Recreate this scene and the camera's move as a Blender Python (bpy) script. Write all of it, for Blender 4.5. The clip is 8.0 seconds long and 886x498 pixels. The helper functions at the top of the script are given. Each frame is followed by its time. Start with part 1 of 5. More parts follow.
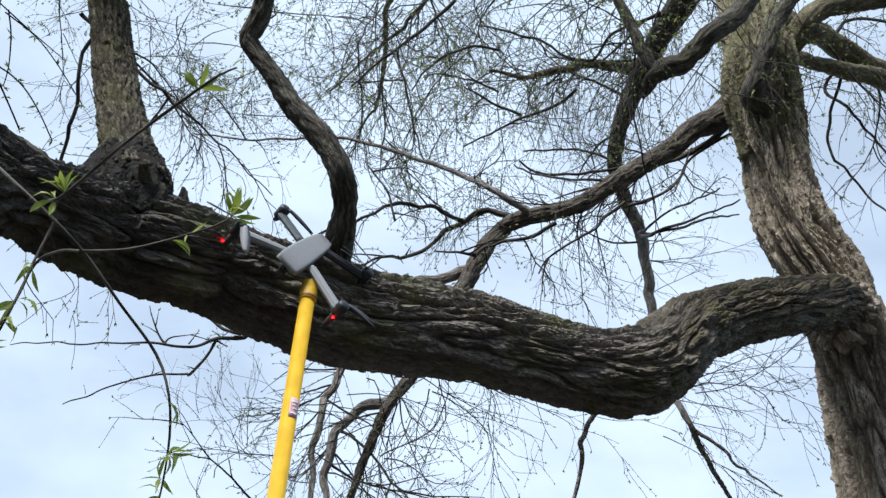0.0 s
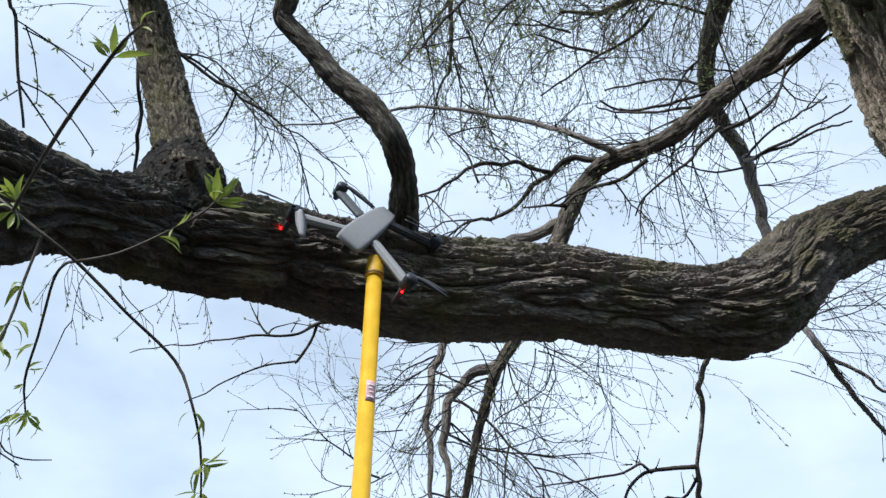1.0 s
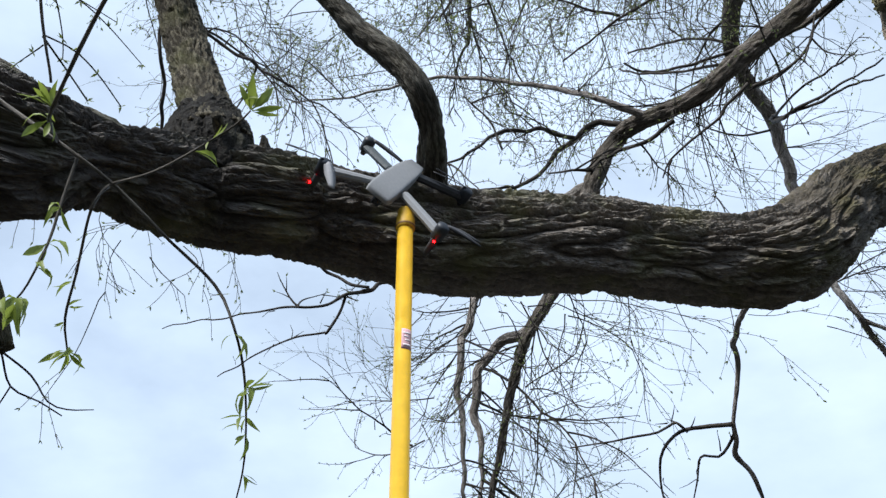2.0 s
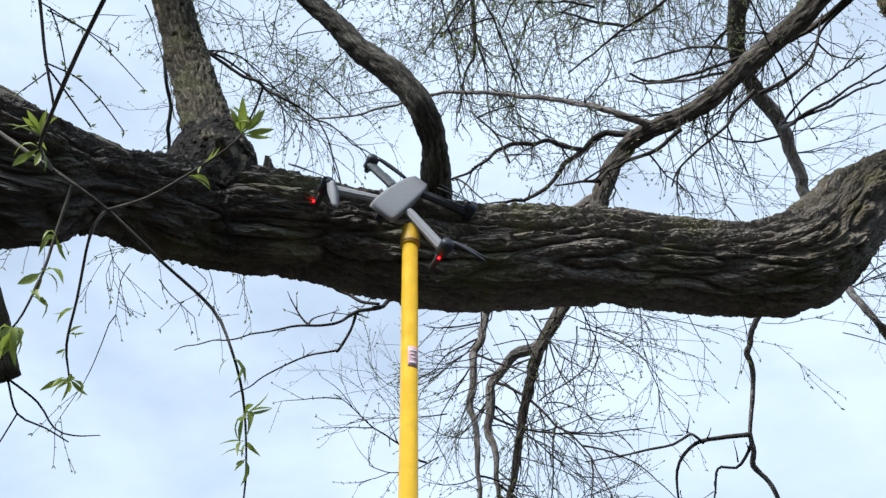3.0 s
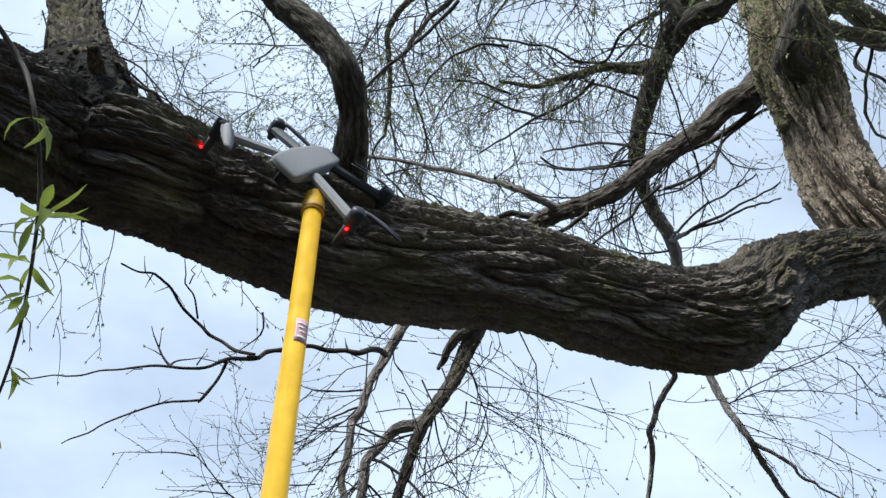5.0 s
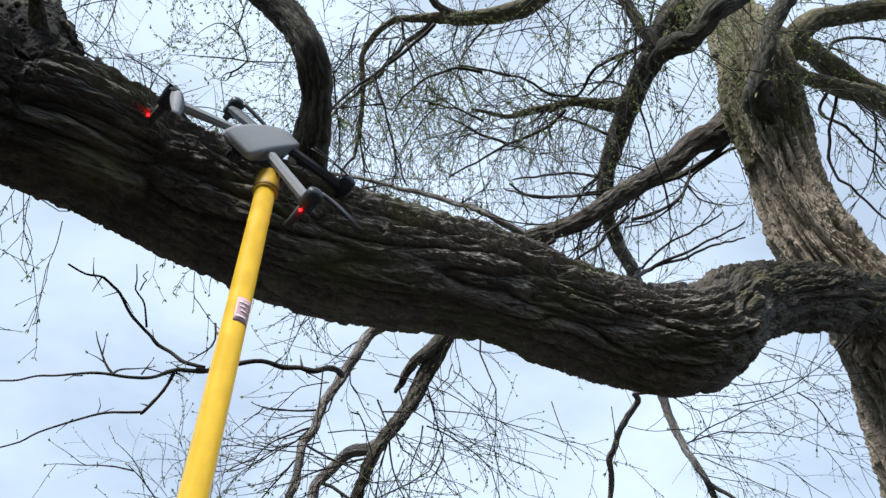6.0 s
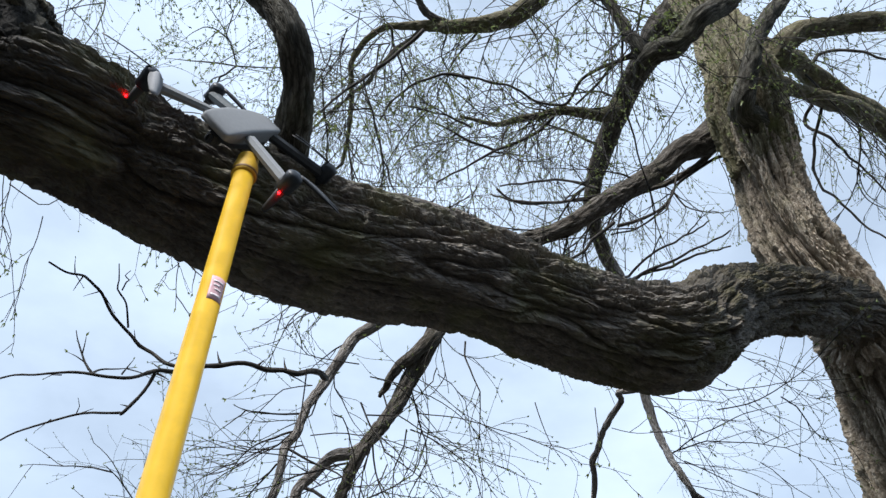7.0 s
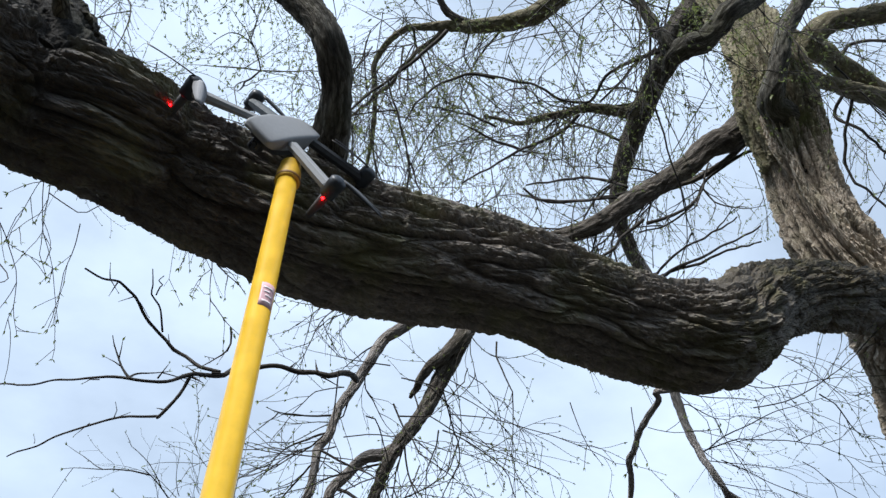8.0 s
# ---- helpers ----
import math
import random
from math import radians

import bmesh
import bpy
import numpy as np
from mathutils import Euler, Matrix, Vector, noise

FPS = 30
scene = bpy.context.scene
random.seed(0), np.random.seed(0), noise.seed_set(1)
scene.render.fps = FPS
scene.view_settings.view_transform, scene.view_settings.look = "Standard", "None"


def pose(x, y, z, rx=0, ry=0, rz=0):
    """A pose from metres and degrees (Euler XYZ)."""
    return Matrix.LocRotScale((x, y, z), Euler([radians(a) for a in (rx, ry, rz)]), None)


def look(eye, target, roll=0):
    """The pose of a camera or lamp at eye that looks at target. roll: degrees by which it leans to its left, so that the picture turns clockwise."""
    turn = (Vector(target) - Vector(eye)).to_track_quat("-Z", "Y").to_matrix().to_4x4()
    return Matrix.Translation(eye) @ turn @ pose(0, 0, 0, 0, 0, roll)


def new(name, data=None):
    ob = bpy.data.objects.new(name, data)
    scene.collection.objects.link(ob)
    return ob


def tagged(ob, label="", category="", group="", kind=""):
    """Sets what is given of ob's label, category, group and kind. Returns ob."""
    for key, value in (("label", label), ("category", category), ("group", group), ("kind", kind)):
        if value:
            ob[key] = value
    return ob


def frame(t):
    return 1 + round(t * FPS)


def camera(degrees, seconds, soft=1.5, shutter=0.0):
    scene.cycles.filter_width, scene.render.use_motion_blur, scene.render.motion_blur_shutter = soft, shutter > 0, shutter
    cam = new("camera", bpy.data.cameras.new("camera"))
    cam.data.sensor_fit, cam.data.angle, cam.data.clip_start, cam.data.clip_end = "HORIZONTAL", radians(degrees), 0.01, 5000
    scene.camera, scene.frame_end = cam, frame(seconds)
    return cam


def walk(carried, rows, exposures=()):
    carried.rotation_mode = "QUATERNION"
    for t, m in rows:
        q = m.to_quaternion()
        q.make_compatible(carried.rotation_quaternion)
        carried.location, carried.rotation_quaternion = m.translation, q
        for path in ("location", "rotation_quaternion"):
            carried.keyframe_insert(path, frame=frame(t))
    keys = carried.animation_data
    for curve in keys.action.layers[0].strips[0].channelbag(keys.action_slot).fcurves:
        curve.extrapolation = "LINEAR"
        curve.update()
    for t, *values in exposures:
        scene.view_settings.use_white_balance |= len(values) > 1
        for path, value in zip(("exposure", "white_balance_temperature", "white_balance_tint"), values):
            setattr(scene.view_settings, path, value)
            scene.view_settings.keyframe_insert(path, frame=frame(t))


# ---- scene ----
cam = camera(61.41, 8.0, soft=1.4)

PATH = [
    (0.0, pose(0.053, -0.544, 1.635, 124.53, -2.72, 0.91)),
    (0.5, pose(0.139, -0.483, 1.696, 124.16, 0.62, 9.71)),
    (1.0, pose(0.116, -0.453, 1.689, 121.33, -0.44, 11.80)),
    (1.5, pose(0.106, -0.427, 1.666, 119.73, -1.09, 12.31)),
    (1.6, pose(0.102, -0.421, 1.661, 119.62, -0.78, 12.55)),
    (2.8, pose(0.084, -0.408, 1.641, 120.49, 1.00, 15.92)),
    (3.0, pose(0.102, -0.406, 1.653, 120.88, 0.92, 15.72)),
    (3.5, pose(0.110, -0.390, 1.627, 122.25, 0.72, 14.18)),
    (4.0, pose(0.072, -0.324, 1.611, 124.30, 0.62, 10.93)),
    (4.5, pose(-0.015, -0.218, 1.613, 126.56, 0.50, 7.65)),
    (5.0, pose(-0.002, -0.110, 1.610, 128.55, 0.25, 4.82)),
    (5.2, pose(0.015, -0.082, 1.614, 129.33, -0.01, 3.78)),
    (6.3, pose(-0.004, -0.001, 1.603, 131.47, -0.14, 0.43)),
    (6.5, pose(0.000, 0.000, 1.600, 131.70, -0.11, 0.16)),
    (7.0, pose(0.012, 0.023, 1.585, 131.98, -0.07, -0.04)),
    (7.5, pose(-0.004, 0.016, 1.577, 131.93, -0.11, 0.26)),
    (8.0, pose(-0.019, 0.019, 1.588, 131.94, -0.55, 1.83)),
]
walk(cam, PATH)

# ---- world, sun ----
world = bpy.data.worlds.new("sky")
scene.world = world
world.use_nodes = True
wn, wl = world.node_tree.nodes, world.node_tree.links
wn.clear()
SUN_ELEV, SUN_TURN = 52.0, 210.0      # degrees; the veiled sun stands high behind the viewer
sky = wn.new("ShaderNodeTexSky")
sky.sky_type = "NISHITA"
sky.sun_disc = False
sky.sun_elevation, sky.sun_rotation = radians(SUN_ELEV), radians(SUN_TURN)
sky.air_density, sky.dust_density, sky.ozone_density = 1.0, 1.5, 1.0
co = wn.new("ShaderNodeTexCoord")
stretch = wn.new("ShaderNodeMapping")
stretch.inputs["Scale"].default_value = (1.0, 1.0, 1.9)
cloud = wn.new("ShaderNodeTexNoise")
cloud.inputs["Scale"].default_value, cloud.inputs["Detail"].default_value = 2.3, 7.0
cloud.inputs["Roughness"].default_value = 0.52
cover = wn.new("ShaderNodeValToRGB")
cover.color_ramp.elements[0].position, cover.color_ramp.elements[0].color = 0.36, (0.6, 0.6, 0.6, 1)
cover.color_ramp.elements[1].position, cover.color_ramp.elements[1].color = 0.62, (1, 1, 1, 1)
mixc = wn.new("ShaderNodeMix")
mixc.data_type = "RGBA"
CLOUD = (7.75, 9.45, 11.75)
mixc.inputs["B"].default_value = (*CLOUD, 1)
back = wn.new("ShaderNodeBackground")
back.inputs["Strength"].default_value = 0.108
wout = wn.new("ShaderNodeOutputWorld")
wl.new(co.outputs["Generated"], stretch.inputs["Vector"])
wl.new(stretch.outputs["Vector"], cloud.inputs["Vector"])
wl.new(cloud.outputs["Fac"], cover.inputs["Fac"])
wl.new(cover.outputs["Color"], mixc.inputs["Factor"])
wl.new(sky.outputs["Color"], mixc.inputs["A"])
wl.new(mixc.outputs["Result"], back.inputs["Color"])
wl.new(back.outputs["Background"], wout.inputs["Surface"])

lamp = bpy.data.lights.new("sun", "SUN")
lamp.energy, lamp.angle, lamp.color = 5.0, radians(18), (1.0, 0.985, 0.965)
a, e = radians(SUN_TURN), radians(SUN_ELEV)
toward = Vector((math.sin(a) * math.cos(e), math.cos(a) * math.cos(e), math.sin(e)))
new("sun", lamp).matrix_world = look(toward * 60, (0, 0, 0))


# ---- materials ----
def nodes_of(name):
    mat = bpy.data.materials.new(name)
    mat.use_nodes = True
    nt = mat.node_tree
    return mat, nt.nodes, nt.links, nt.nodes["Principled BSDF"]


def ramp(nodes, stops):
    r = nodes.new("ShaderNodeValToRGB")
    while len(r.color_ramp.elements) < len(stops):
        r.color_ramp.elements.new(0.5)
    for el, (pos, col) in zip(r.color_ramp.elements, stops):
        el.position, el.color = pos, (*col, 1)
    return r


def tex(nodes, links, vec, kind, scale, detail=4.0, rough=0.55):
    n = nodes.new(kind)
    n.inputs["Scale"].default_value = scale
    if kind == "ShaderNodeTexNoise":
        n.inputs["Detail"].default_value, n.inputs["Roughness"].default_value = detail, rough
    links.new(vec, n.inputs["Vector"])
    return n


def bark(name, dark, mid, light, moss=(0.09, 0.10, 0.035), mossy=0.0, along=9.0, across=42.0, bump=0.6, rough=0.9, worn_shade=0.0, crack=(14.0, 85.0), cut_dark=0.5, spec=0.25, run_light=None):
    """Bark: plates drawn out along the branch, fine grain, lichen and moss patches."""
    mat, nodes, links, bsdf = nodes_of(name)
    at = nodes.new("ShaderNodeAttribute")
    at.attribute_name = "bark_co"
    mp = nodes.new("ShaderNodeMapping")
    mp.inputs["Scale"].default_value = (along, across, across)
    links.new(at.outputs["Vector"], mp.inputs["Vector"])
    plates = tex(nodes, links, mp.outputs["Vector"], "ShaderNodeTexNoise", 1.0, 6.0, 0.6)
    grain = tex(nodes, links, mp.outputs["Vector"], "ShaderNodeTexNoise", 3.6, 6.0, 0.75)
    blot = tex(nodes, links, at.outputs["Vector"], "ShaderNodeTexNoise", 7.0, 4.0, 0.6)
    col = ramp(nodes, [(0.34, dark), (0.5, mid), (0.68, light)])
    links.new(plates.outputs["Fac"], col.inputs["Fac"])
    fine = ramp(nodes, [(0.3, (0.62, 0.6, 0.58)), (0.7, (1.25, 1.24, 1.22))])
    links.new(grain.outputs["Fac"], fine.inputs["Fac"])
    mul = nodes.new("ShaderNodeMix")
    mul.data_type, mul.blend_type = "RGBA", "MULTIPLY"
    mul.inputs["Factor"].default_value = 1.0
    links.new(col.outputs["Color"], mul.inputs["A"])
    links.new(fine.outputs["Color"], mul.inputs["B"])
    result = mul.outputs["Result"]
    wob = tex(nodes, links, at.outputs["Vector"], "ShaderNodeTexNoise", crack[0] * 1.6, 3.0)
    sub = nodes.new("ShaderNodeVectorMath")
    sub.operation = "MULTIPLY_ADD"
    sub.inputs[1].default_value = (1.0 / crack[0], 2.2 / crack[1], 2.2 / crack[1])
    links.new(wob.outputs["Color"], sub.inputs[0])
    links.new(at.outputs["Vector"], sub.inputs[2])
    mc = nodes.new("ShaderNodeMapping")
    mc.inputs["Scale"].default_value = (crack[0], crack[1], crack[1])
    links.new(sub.outputs["Vector"], mc.inputs["Vector"])
    vo = nodes.new("ShaderNodeTexVoronoi")
    vo.feature = "DISTANCE_TO_EDGE"
    vo.inputs["Scale"].default_value = 1.0
    links.new(mc.outputs["Vector"], vo.inputs["Vector"])
    cut = ramp(nodes, [(0.0, (0, 0, 0)), (0.16, (1, 1, 1))])
    links.new(vo.outputs["Distance"], cut.inputs["Fac"])
    deep = ramp(nodes, [(0.0, (cut_dark, cut_dark * 0.94, cut_dark * 0.88)), (0.8, (1, 1, 1))])
    links.new(cut.outputs["Color"], deep.inputs["Fac"])
    cm = nodes.new("ShaderNodeMix")
    cm.data_type, cm.blend_type = "RGBA", "MULTIPLY"
    cm.inputs["Factor"].default_value = 1.0
    links.new(result, cm.inputs["A"])
    links.new(deep.outputs["Color"], cm.inputs["B"])
    result = cm.outputs["Result"]
    # Crests lighter, furrows darker by relief height: weathering with furrow shade painted in.
    if worn_shade > 0:
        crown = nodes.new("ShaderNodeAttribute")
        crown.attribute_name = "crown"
        wr = ramp(nodes, [(0.25, (1 - worn_shade * 0.5, 1 - worn_shade * 0.54, 1 - worn_shade * 0.58)), (0.95, (1 + worn_shade, 1 + worn_shade, 1 + worn_shade))])
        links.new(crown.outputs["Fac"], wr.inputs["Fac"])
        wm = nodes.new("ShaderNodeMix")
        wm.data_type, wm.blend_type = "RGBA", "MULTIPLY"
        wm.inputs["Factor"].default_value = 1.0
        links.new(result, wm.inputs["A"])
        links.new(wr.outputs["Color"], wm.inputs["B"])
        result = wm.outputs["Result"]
    if mossy > 0:
        mm = ramp(nodes, [(0.5, (0, 0, 0)), (0.72, (mossy, mossy, mossy))])
        links.new(blot.outputs["Fac"], mm.inputs["Fac"])
        mx = nodes.new("ShaderNodeMix")
        mx.data_type = "RGBA"
        mx.inputs["B"].default_value = (*moss, 1)
        links.new(mm.outputs["Color"], mx.inputs["Factor"])
        links.new(result, mx.inputs["A"])
        result = mx.outputs["Result"]
    # Tint by length: bark tone, with light on the middle run painted in.
    if run_light:
        start, end, stops = run_light
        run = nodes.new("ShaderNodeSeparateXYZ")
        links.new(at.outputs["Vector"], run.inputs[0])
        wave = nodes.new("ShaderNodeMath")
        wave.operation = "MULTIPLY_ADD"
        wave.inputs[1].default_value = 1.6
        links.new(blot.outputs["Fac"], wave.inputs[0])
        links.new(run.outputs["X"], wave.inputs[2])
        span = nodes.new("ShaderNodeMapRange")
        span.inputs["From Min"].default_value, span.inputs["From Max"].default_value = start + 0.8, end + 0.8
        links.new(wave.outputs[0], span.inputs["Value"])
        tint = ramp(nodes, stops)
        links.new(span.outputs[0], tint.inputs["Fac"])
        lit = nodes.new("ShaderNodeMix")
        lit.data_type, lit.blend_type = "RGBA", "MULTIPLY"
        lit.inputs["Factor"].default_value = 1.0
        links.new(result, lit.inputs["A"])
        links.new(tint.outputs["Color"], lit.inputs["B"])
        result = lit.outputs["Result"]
    links.new(result, bsdf.inputs["Base Color"])
    bsdf.inputs["Roughness"].default_value = rough
    bsdf.inputs["Specular IOR Level"].default_value = spec
    add = nodes.new("ShaderNodeMath")
    add.operation = "MULTIPLY_ADD"
    add.inputs[1].default_value = 0.8
    links.new(grain.outputs["Fac"], add.inputs[0])
    links.new(plates.outputs["Fac"], add.inputs[2])
    rise = nodes.new("ShaderNodeMath")
    rise.operation = "MULTIPLY_ADD"
    rise.inputs[1].default_value = 0.25
    links.new(cut.outputs["Color"], rise.inputs[0])
    links.new(add.outputs[0], rise.inputs[2])
    bp = nodes.new("ShaderNodeBump")
    bp.inputs["Strength"].default_value, bp.inputs["Distance"].default_value = bump, 0.9 / across
    links.new(rise.outputs[0], bp.inputs["Height"])
    links.new(bp.outputs["Normal"], bsdf.inputs["Normal"])
    return mat


def plain(name, colour, rough=0.5, metal=0.0, vary=0.12, scale=60.0, bump=0.0, spec=0.5):
    """A paint, plastic or metal with slight unevenness of colour and gloss."""
    mat, nodes, links, bsdf = nodes_of(name)
    tc = nodes.new("ShaderNodeTexCoord")
    n = tex(nodes, links, tc.outputs["Object"], "ShaderNodeTexNoise", scale, 5.0, 0.6)
    lo, hi = [c * (1 - vary) for c in colour], [min(1, c * (1 + vary)) for c in colour]
    r = ramp(nodes, [(0.35, lo), (0.65, hi)])
    links.new(n.outputs["Fac"], r.inputs["Fac"])
    links.new(r.outputs["Color"], bsdf.inputs["Base Color"])
    rr = ramp(nodes, [(0.3, [rough * 0.8] * 3), (0.7, [min(1, rough * 1.2)] * 3)])
    links.new(n.outputs["Fac"], rr.inputs["Fac"])
    links.new(rr.outputs["Color"], bsdf.inputs["Roughness"])
    bsdf.inputs["Metallic"].default_value = metal
    bsdf.inputs["Specular IOR Level"].default_value = spec
    if bump:
        bp = nodes.new("ShaderNodeBump")
        bp.inputs["Strength"].default_value, bp.inputs["Distance"].default_value = bump, 0.002
        links.new(n.outputs["Fac"], bp.inputs["Height"])
        links.new(bp.outputs["Normal"], bsdf.inputs["Normal"])
    return mat


# Stops near 2.3 brighten the mid-limb in place of sky sheen; warmer beyond.
BARK_LIMB = bark("bark_limb", (0.063, 0.060, 0.061), (0.088, 0.084, 0.083), (0.134, 0.127, 0.120), moss=(0.095, 0.105, 0.038), mossy=0.55, along=40.0, across=130.0, worn_shade=0.4, bump=0.8, rough=0.68, crack=(30.0, 190.0), cut_dark=0.88, spec=0.3, run_light=(4.6, 8.6, [(0.0, (1.05, 1.04, 1.0)), (0.125, (2.3, 2.24, 2.1)), (0.31, (2.2, 2.13, 1.93)), (0.425, (1.0, 0.91, 0.62)), (0.85, (0.95, 0.78, 0.5))]))
BARK_UPPER = bark("bark_mossy", (0.13, 0.12, 0.085), (0.20, 0.185, 0.13), (0.30, 0.28, 0.20), moss=(0.15, 0.17, 0.05), mossy=0.6, along=20.0, across=70.0, worn_shade=0.4, bump=0.7, crack=(16.0, 80.0), cut_dark=0.75)
BARK_COLLAR = bark("bark_collar", (0.018, 0.017, 0.017), (0.031, 0.030, 0.028), (0.056, 0.053, 0.047), mossy=0.35, moss=(0.055, 0.062, 0.026), along=30, across=90, bump=0.9, worn_shade=0.4, crack=(25.0, 90.0), cut_dark=0.7)
BARK_DARK = bark("bark_dark", (0.055, 0.054, 0.048), (0.115, 0.112, 0.098), (0.215, 0.208, 0.178), mossy=0.35, along=20, across=110, bump=0.8, worn_shade=0.5, crack=(22.0, 130.0))
BARK_TRUNK = bark("bark_trunk", (0.275, 0.243, 0.202), (0.38, 0.337, 0.283), (0.485, 0.432, 0.366), moss=(0.19, 0.19, 0.10), mossy=0.4, along=22.0, across=70.0, worn_shade=0.5, bump=0.8, crack=(16.0, 90.0), cut_dark=0.75)
BARK_SMOOTH = bark("bark_smooth", (0.072, 0.066, 0.049), (0.120, 0.110, 0.082), (0.18, 0.166, 0.123), moss=(0.11, 0.115, 0.042), mossy=0.6, along=26, across=110, bump=1.0, worn_shade=0.7, crack=(24.0, 120.0), cut_dark=0.28)
BARK_BRANCH = bark("bark_branch", (0.083, 0.075, 0.067), (0.148, 0.135, 0.121), (0.245, 0.225, 0.203), mossy=0.3, along=14, across=45, worn_shade=0.35, bump=0.8, crack=(14.0, 65.0), cut_dark=0.6)
BARK_PALE = bark("bark_pale", (0.20, 0.187, 0.18), (0.33, 0.312, 0.302), (0.46, 0.44, 0.425), mossy=0.1, along=14, across=45, worn_shade=0.3, bump=0.8, crack=(14.0, 65.0), cut_dark=0.6)
BARK_NEAR = bark("bark_near_twig", (0.05, 0.046, 0.04), (0.10, 0.092, 0.08), (0.18, 0.165, 0.14), along=30, across=90, bump=0.3, rough=0.6)
BARK_TWIG = bark("bark_twig", (0.026, 0.023, 0.021), (0.05, 0.044, 0.039), (0.09, 0.079, 0.069), along=30, across=60, bump=0.2, rough=0.7)


def leaf_material(name, dark, light):
    mat, nodes, links, bsdf = nodes_of(name)
    tc = nodes.new("ShaderNodeTexCoord")
    info = nodes.new("ShaderNodeNewGeometry")
    n = tex(nodes, links, tc.outputs["Object"], "ShaderNodeTexNoise", 90.0, 3.0)
    add = nodes.new("ShaderNodeMath")
    add.operation = "MULTIPLY_ADD"
    add.inputs[1].default_value = 0.5
    links.new(info.outputs["Random Per Island"], add.inputs[0])
    half = nodes.new("ShaderNodeMath")
    half.operation = "MULTIPLY"
    half.inputs[1].default_value = 0.5
    links.new(n.outputs["Fac"], half.inputs[0])
    links.new(half.outputs[0], add.inputs[2])
    r = ramp(nodes, [(0.2, dark), (0.8, light)])
    links.new(add.outputs[0], r.inputs["Fac"])
    links.new(r.outputs["Color"], bsdf.inputs["Base Color"])
    bsdf.inputs["Roughness"].default_value = 0.45
    glow = nodes.new("ShaderNodeBsdfTranslucent")
    links.new(r.outputs["Color"], glow.inputs["Color"])
    ms = nodes.new("ShaderNodeMixShader")
    ms.inputs["Fac"].default_value = 0.45
    links.new(bsdf.outputs["BSDF"], ms.inputs[1])
    links.new(glow.outputs["BSDF"], ms.inputs[2])
    links.new(ms.outputs["Shader"], nodes["Material Output"].inputs["Surface"])
    return mat


LEAF = leaf_material("young_leaf", (0.16, 0.22, 0.035), (0.36, 0.44, 0.09))
BUD = leaf_material("bud_leaf", (0.12, 0.155, 0.045), (0.28, 0.335, 0.115))


# ---- building blocks ----
def part(name, bm, material, parent, label=""):
    me = bpy.data.meshes.new(name)
    bm.to_mesh(me)
    bm.free()
    return link_part(name, me, material, parent, label)


def link_part(name, me, material, parent, label="", kind=""):
    for p in me.polygons:
        p.use_smooth = True
    if material and not me.materials:
        me.materials.append(material)
    ob = new(name, me)
    ob.parent = parent
    ob.matrix_parent_inverse = WORLD_OF[parent.name].inverted()
    WORLD_OF[ob.name] = Matrix()
    return tagged(ob, label=label, kind=kind)


WORLD_OF = {}


def thing(name, m, label, category, group="", kind=""):
    """An Empty at the base of a thing, which its parts hang under."""
    ob = new(name)
    ob.empty_display_size = 0.1
    ob.matrix_world = m
    WORLD_OF[ob.name] = m
    return tagged(ob, label=label, category=category, group=group, kind=kind)


def smooth_path(points, step):
    """A Catmull-Rom curve through (x, y, z, r), cut at about even steps."""
    P = np.array(points, float)
    Q = np.vstack([2 * P[0] - P[1], P, 2 * P[-1] - P[-2]])
    Q[:, 3] = np.maximum(Q[:, 3], 1e-4)
    out = []
    for i in range(len(P) - 1):
        p0, p1, p2, p3 = Q[i:i + 4]
        n = max(2, int(np.linalg.norm(p2[:3] - p1[:3]) / step))
        for k in range(n):
            s = k / n
            out.append(0.5 * (2 * p1 + (p2 - p0) * s + (2 * p0 - 5 * p1 + 4 * p2 - p3) * s * s + (3 * p1 - p0 - 3 * p2 + p3) * s ** 3))
    out.append(P[-1])
    out = np.array(out)
    out[:, 3] = np.maximum(out[:, 3], P[:, 3].min() * 0.7)
    return out


def frames_along(C):
    """Tangent, side and up vectors carried along a curve without twist."""
    T = np.gradient(C[:, :3], axis=0)
    T /= np.linalg.norm(T, axis=1)[:, None] + 1e-12
    ref = np.array([0.0, 0.0, 1.0]) if abs(T[0, 2]) < 0.9 else np.array([0.0, 1.0, 0.0])
    A = np.zeros_like(T)
    u = ref - T[0] * (ref @ T[0])
    for i in range(len(T)):
        u = u - T[i] * (u @ T[i])
        u /= np.linalg.norm(u) + 1e-12
        A[i] = u
    return T, A, np.cross(T, A)


def eased(C, step):
    """The curve softened over about its own thickness, so that the rings of a sharp bend don't cross."""
    k = int(C[:, 3].mean() * 0.7 / step)
    if k < 3:
        return C
    w = np.hanning(2 * k + 3)[1:-1]
    pad = np.vstack([2 * C[0] - C[k:0:-1], C, 2 * C[-1] - C[-2:-k - 2:-1]])
    return np.column_stack([np.convolve(pad[:, i], w / w.sum(), "valid") for i in range(4)])


def lattice(I, J, K, salt):
    """A number from 0 to 1 for each whole-numbered place."""
    h = (I.astype(np.int64) * 374761393 + J.astype(np.int64) * 668265263 + K.astype(np.int64) * 1440662683 + salt * 974711) & 0xFFFFFFFF
    h = ((h ^ (h >> 13)) * 1274126177) & 0xFFFFFFFF
    h = ((h ^ (h >> 16)) * 2246822519) & 0xFFFFFFFF
    return ((h ^ (h >> 15)) & 0xFFFFFF) / 16777215.0


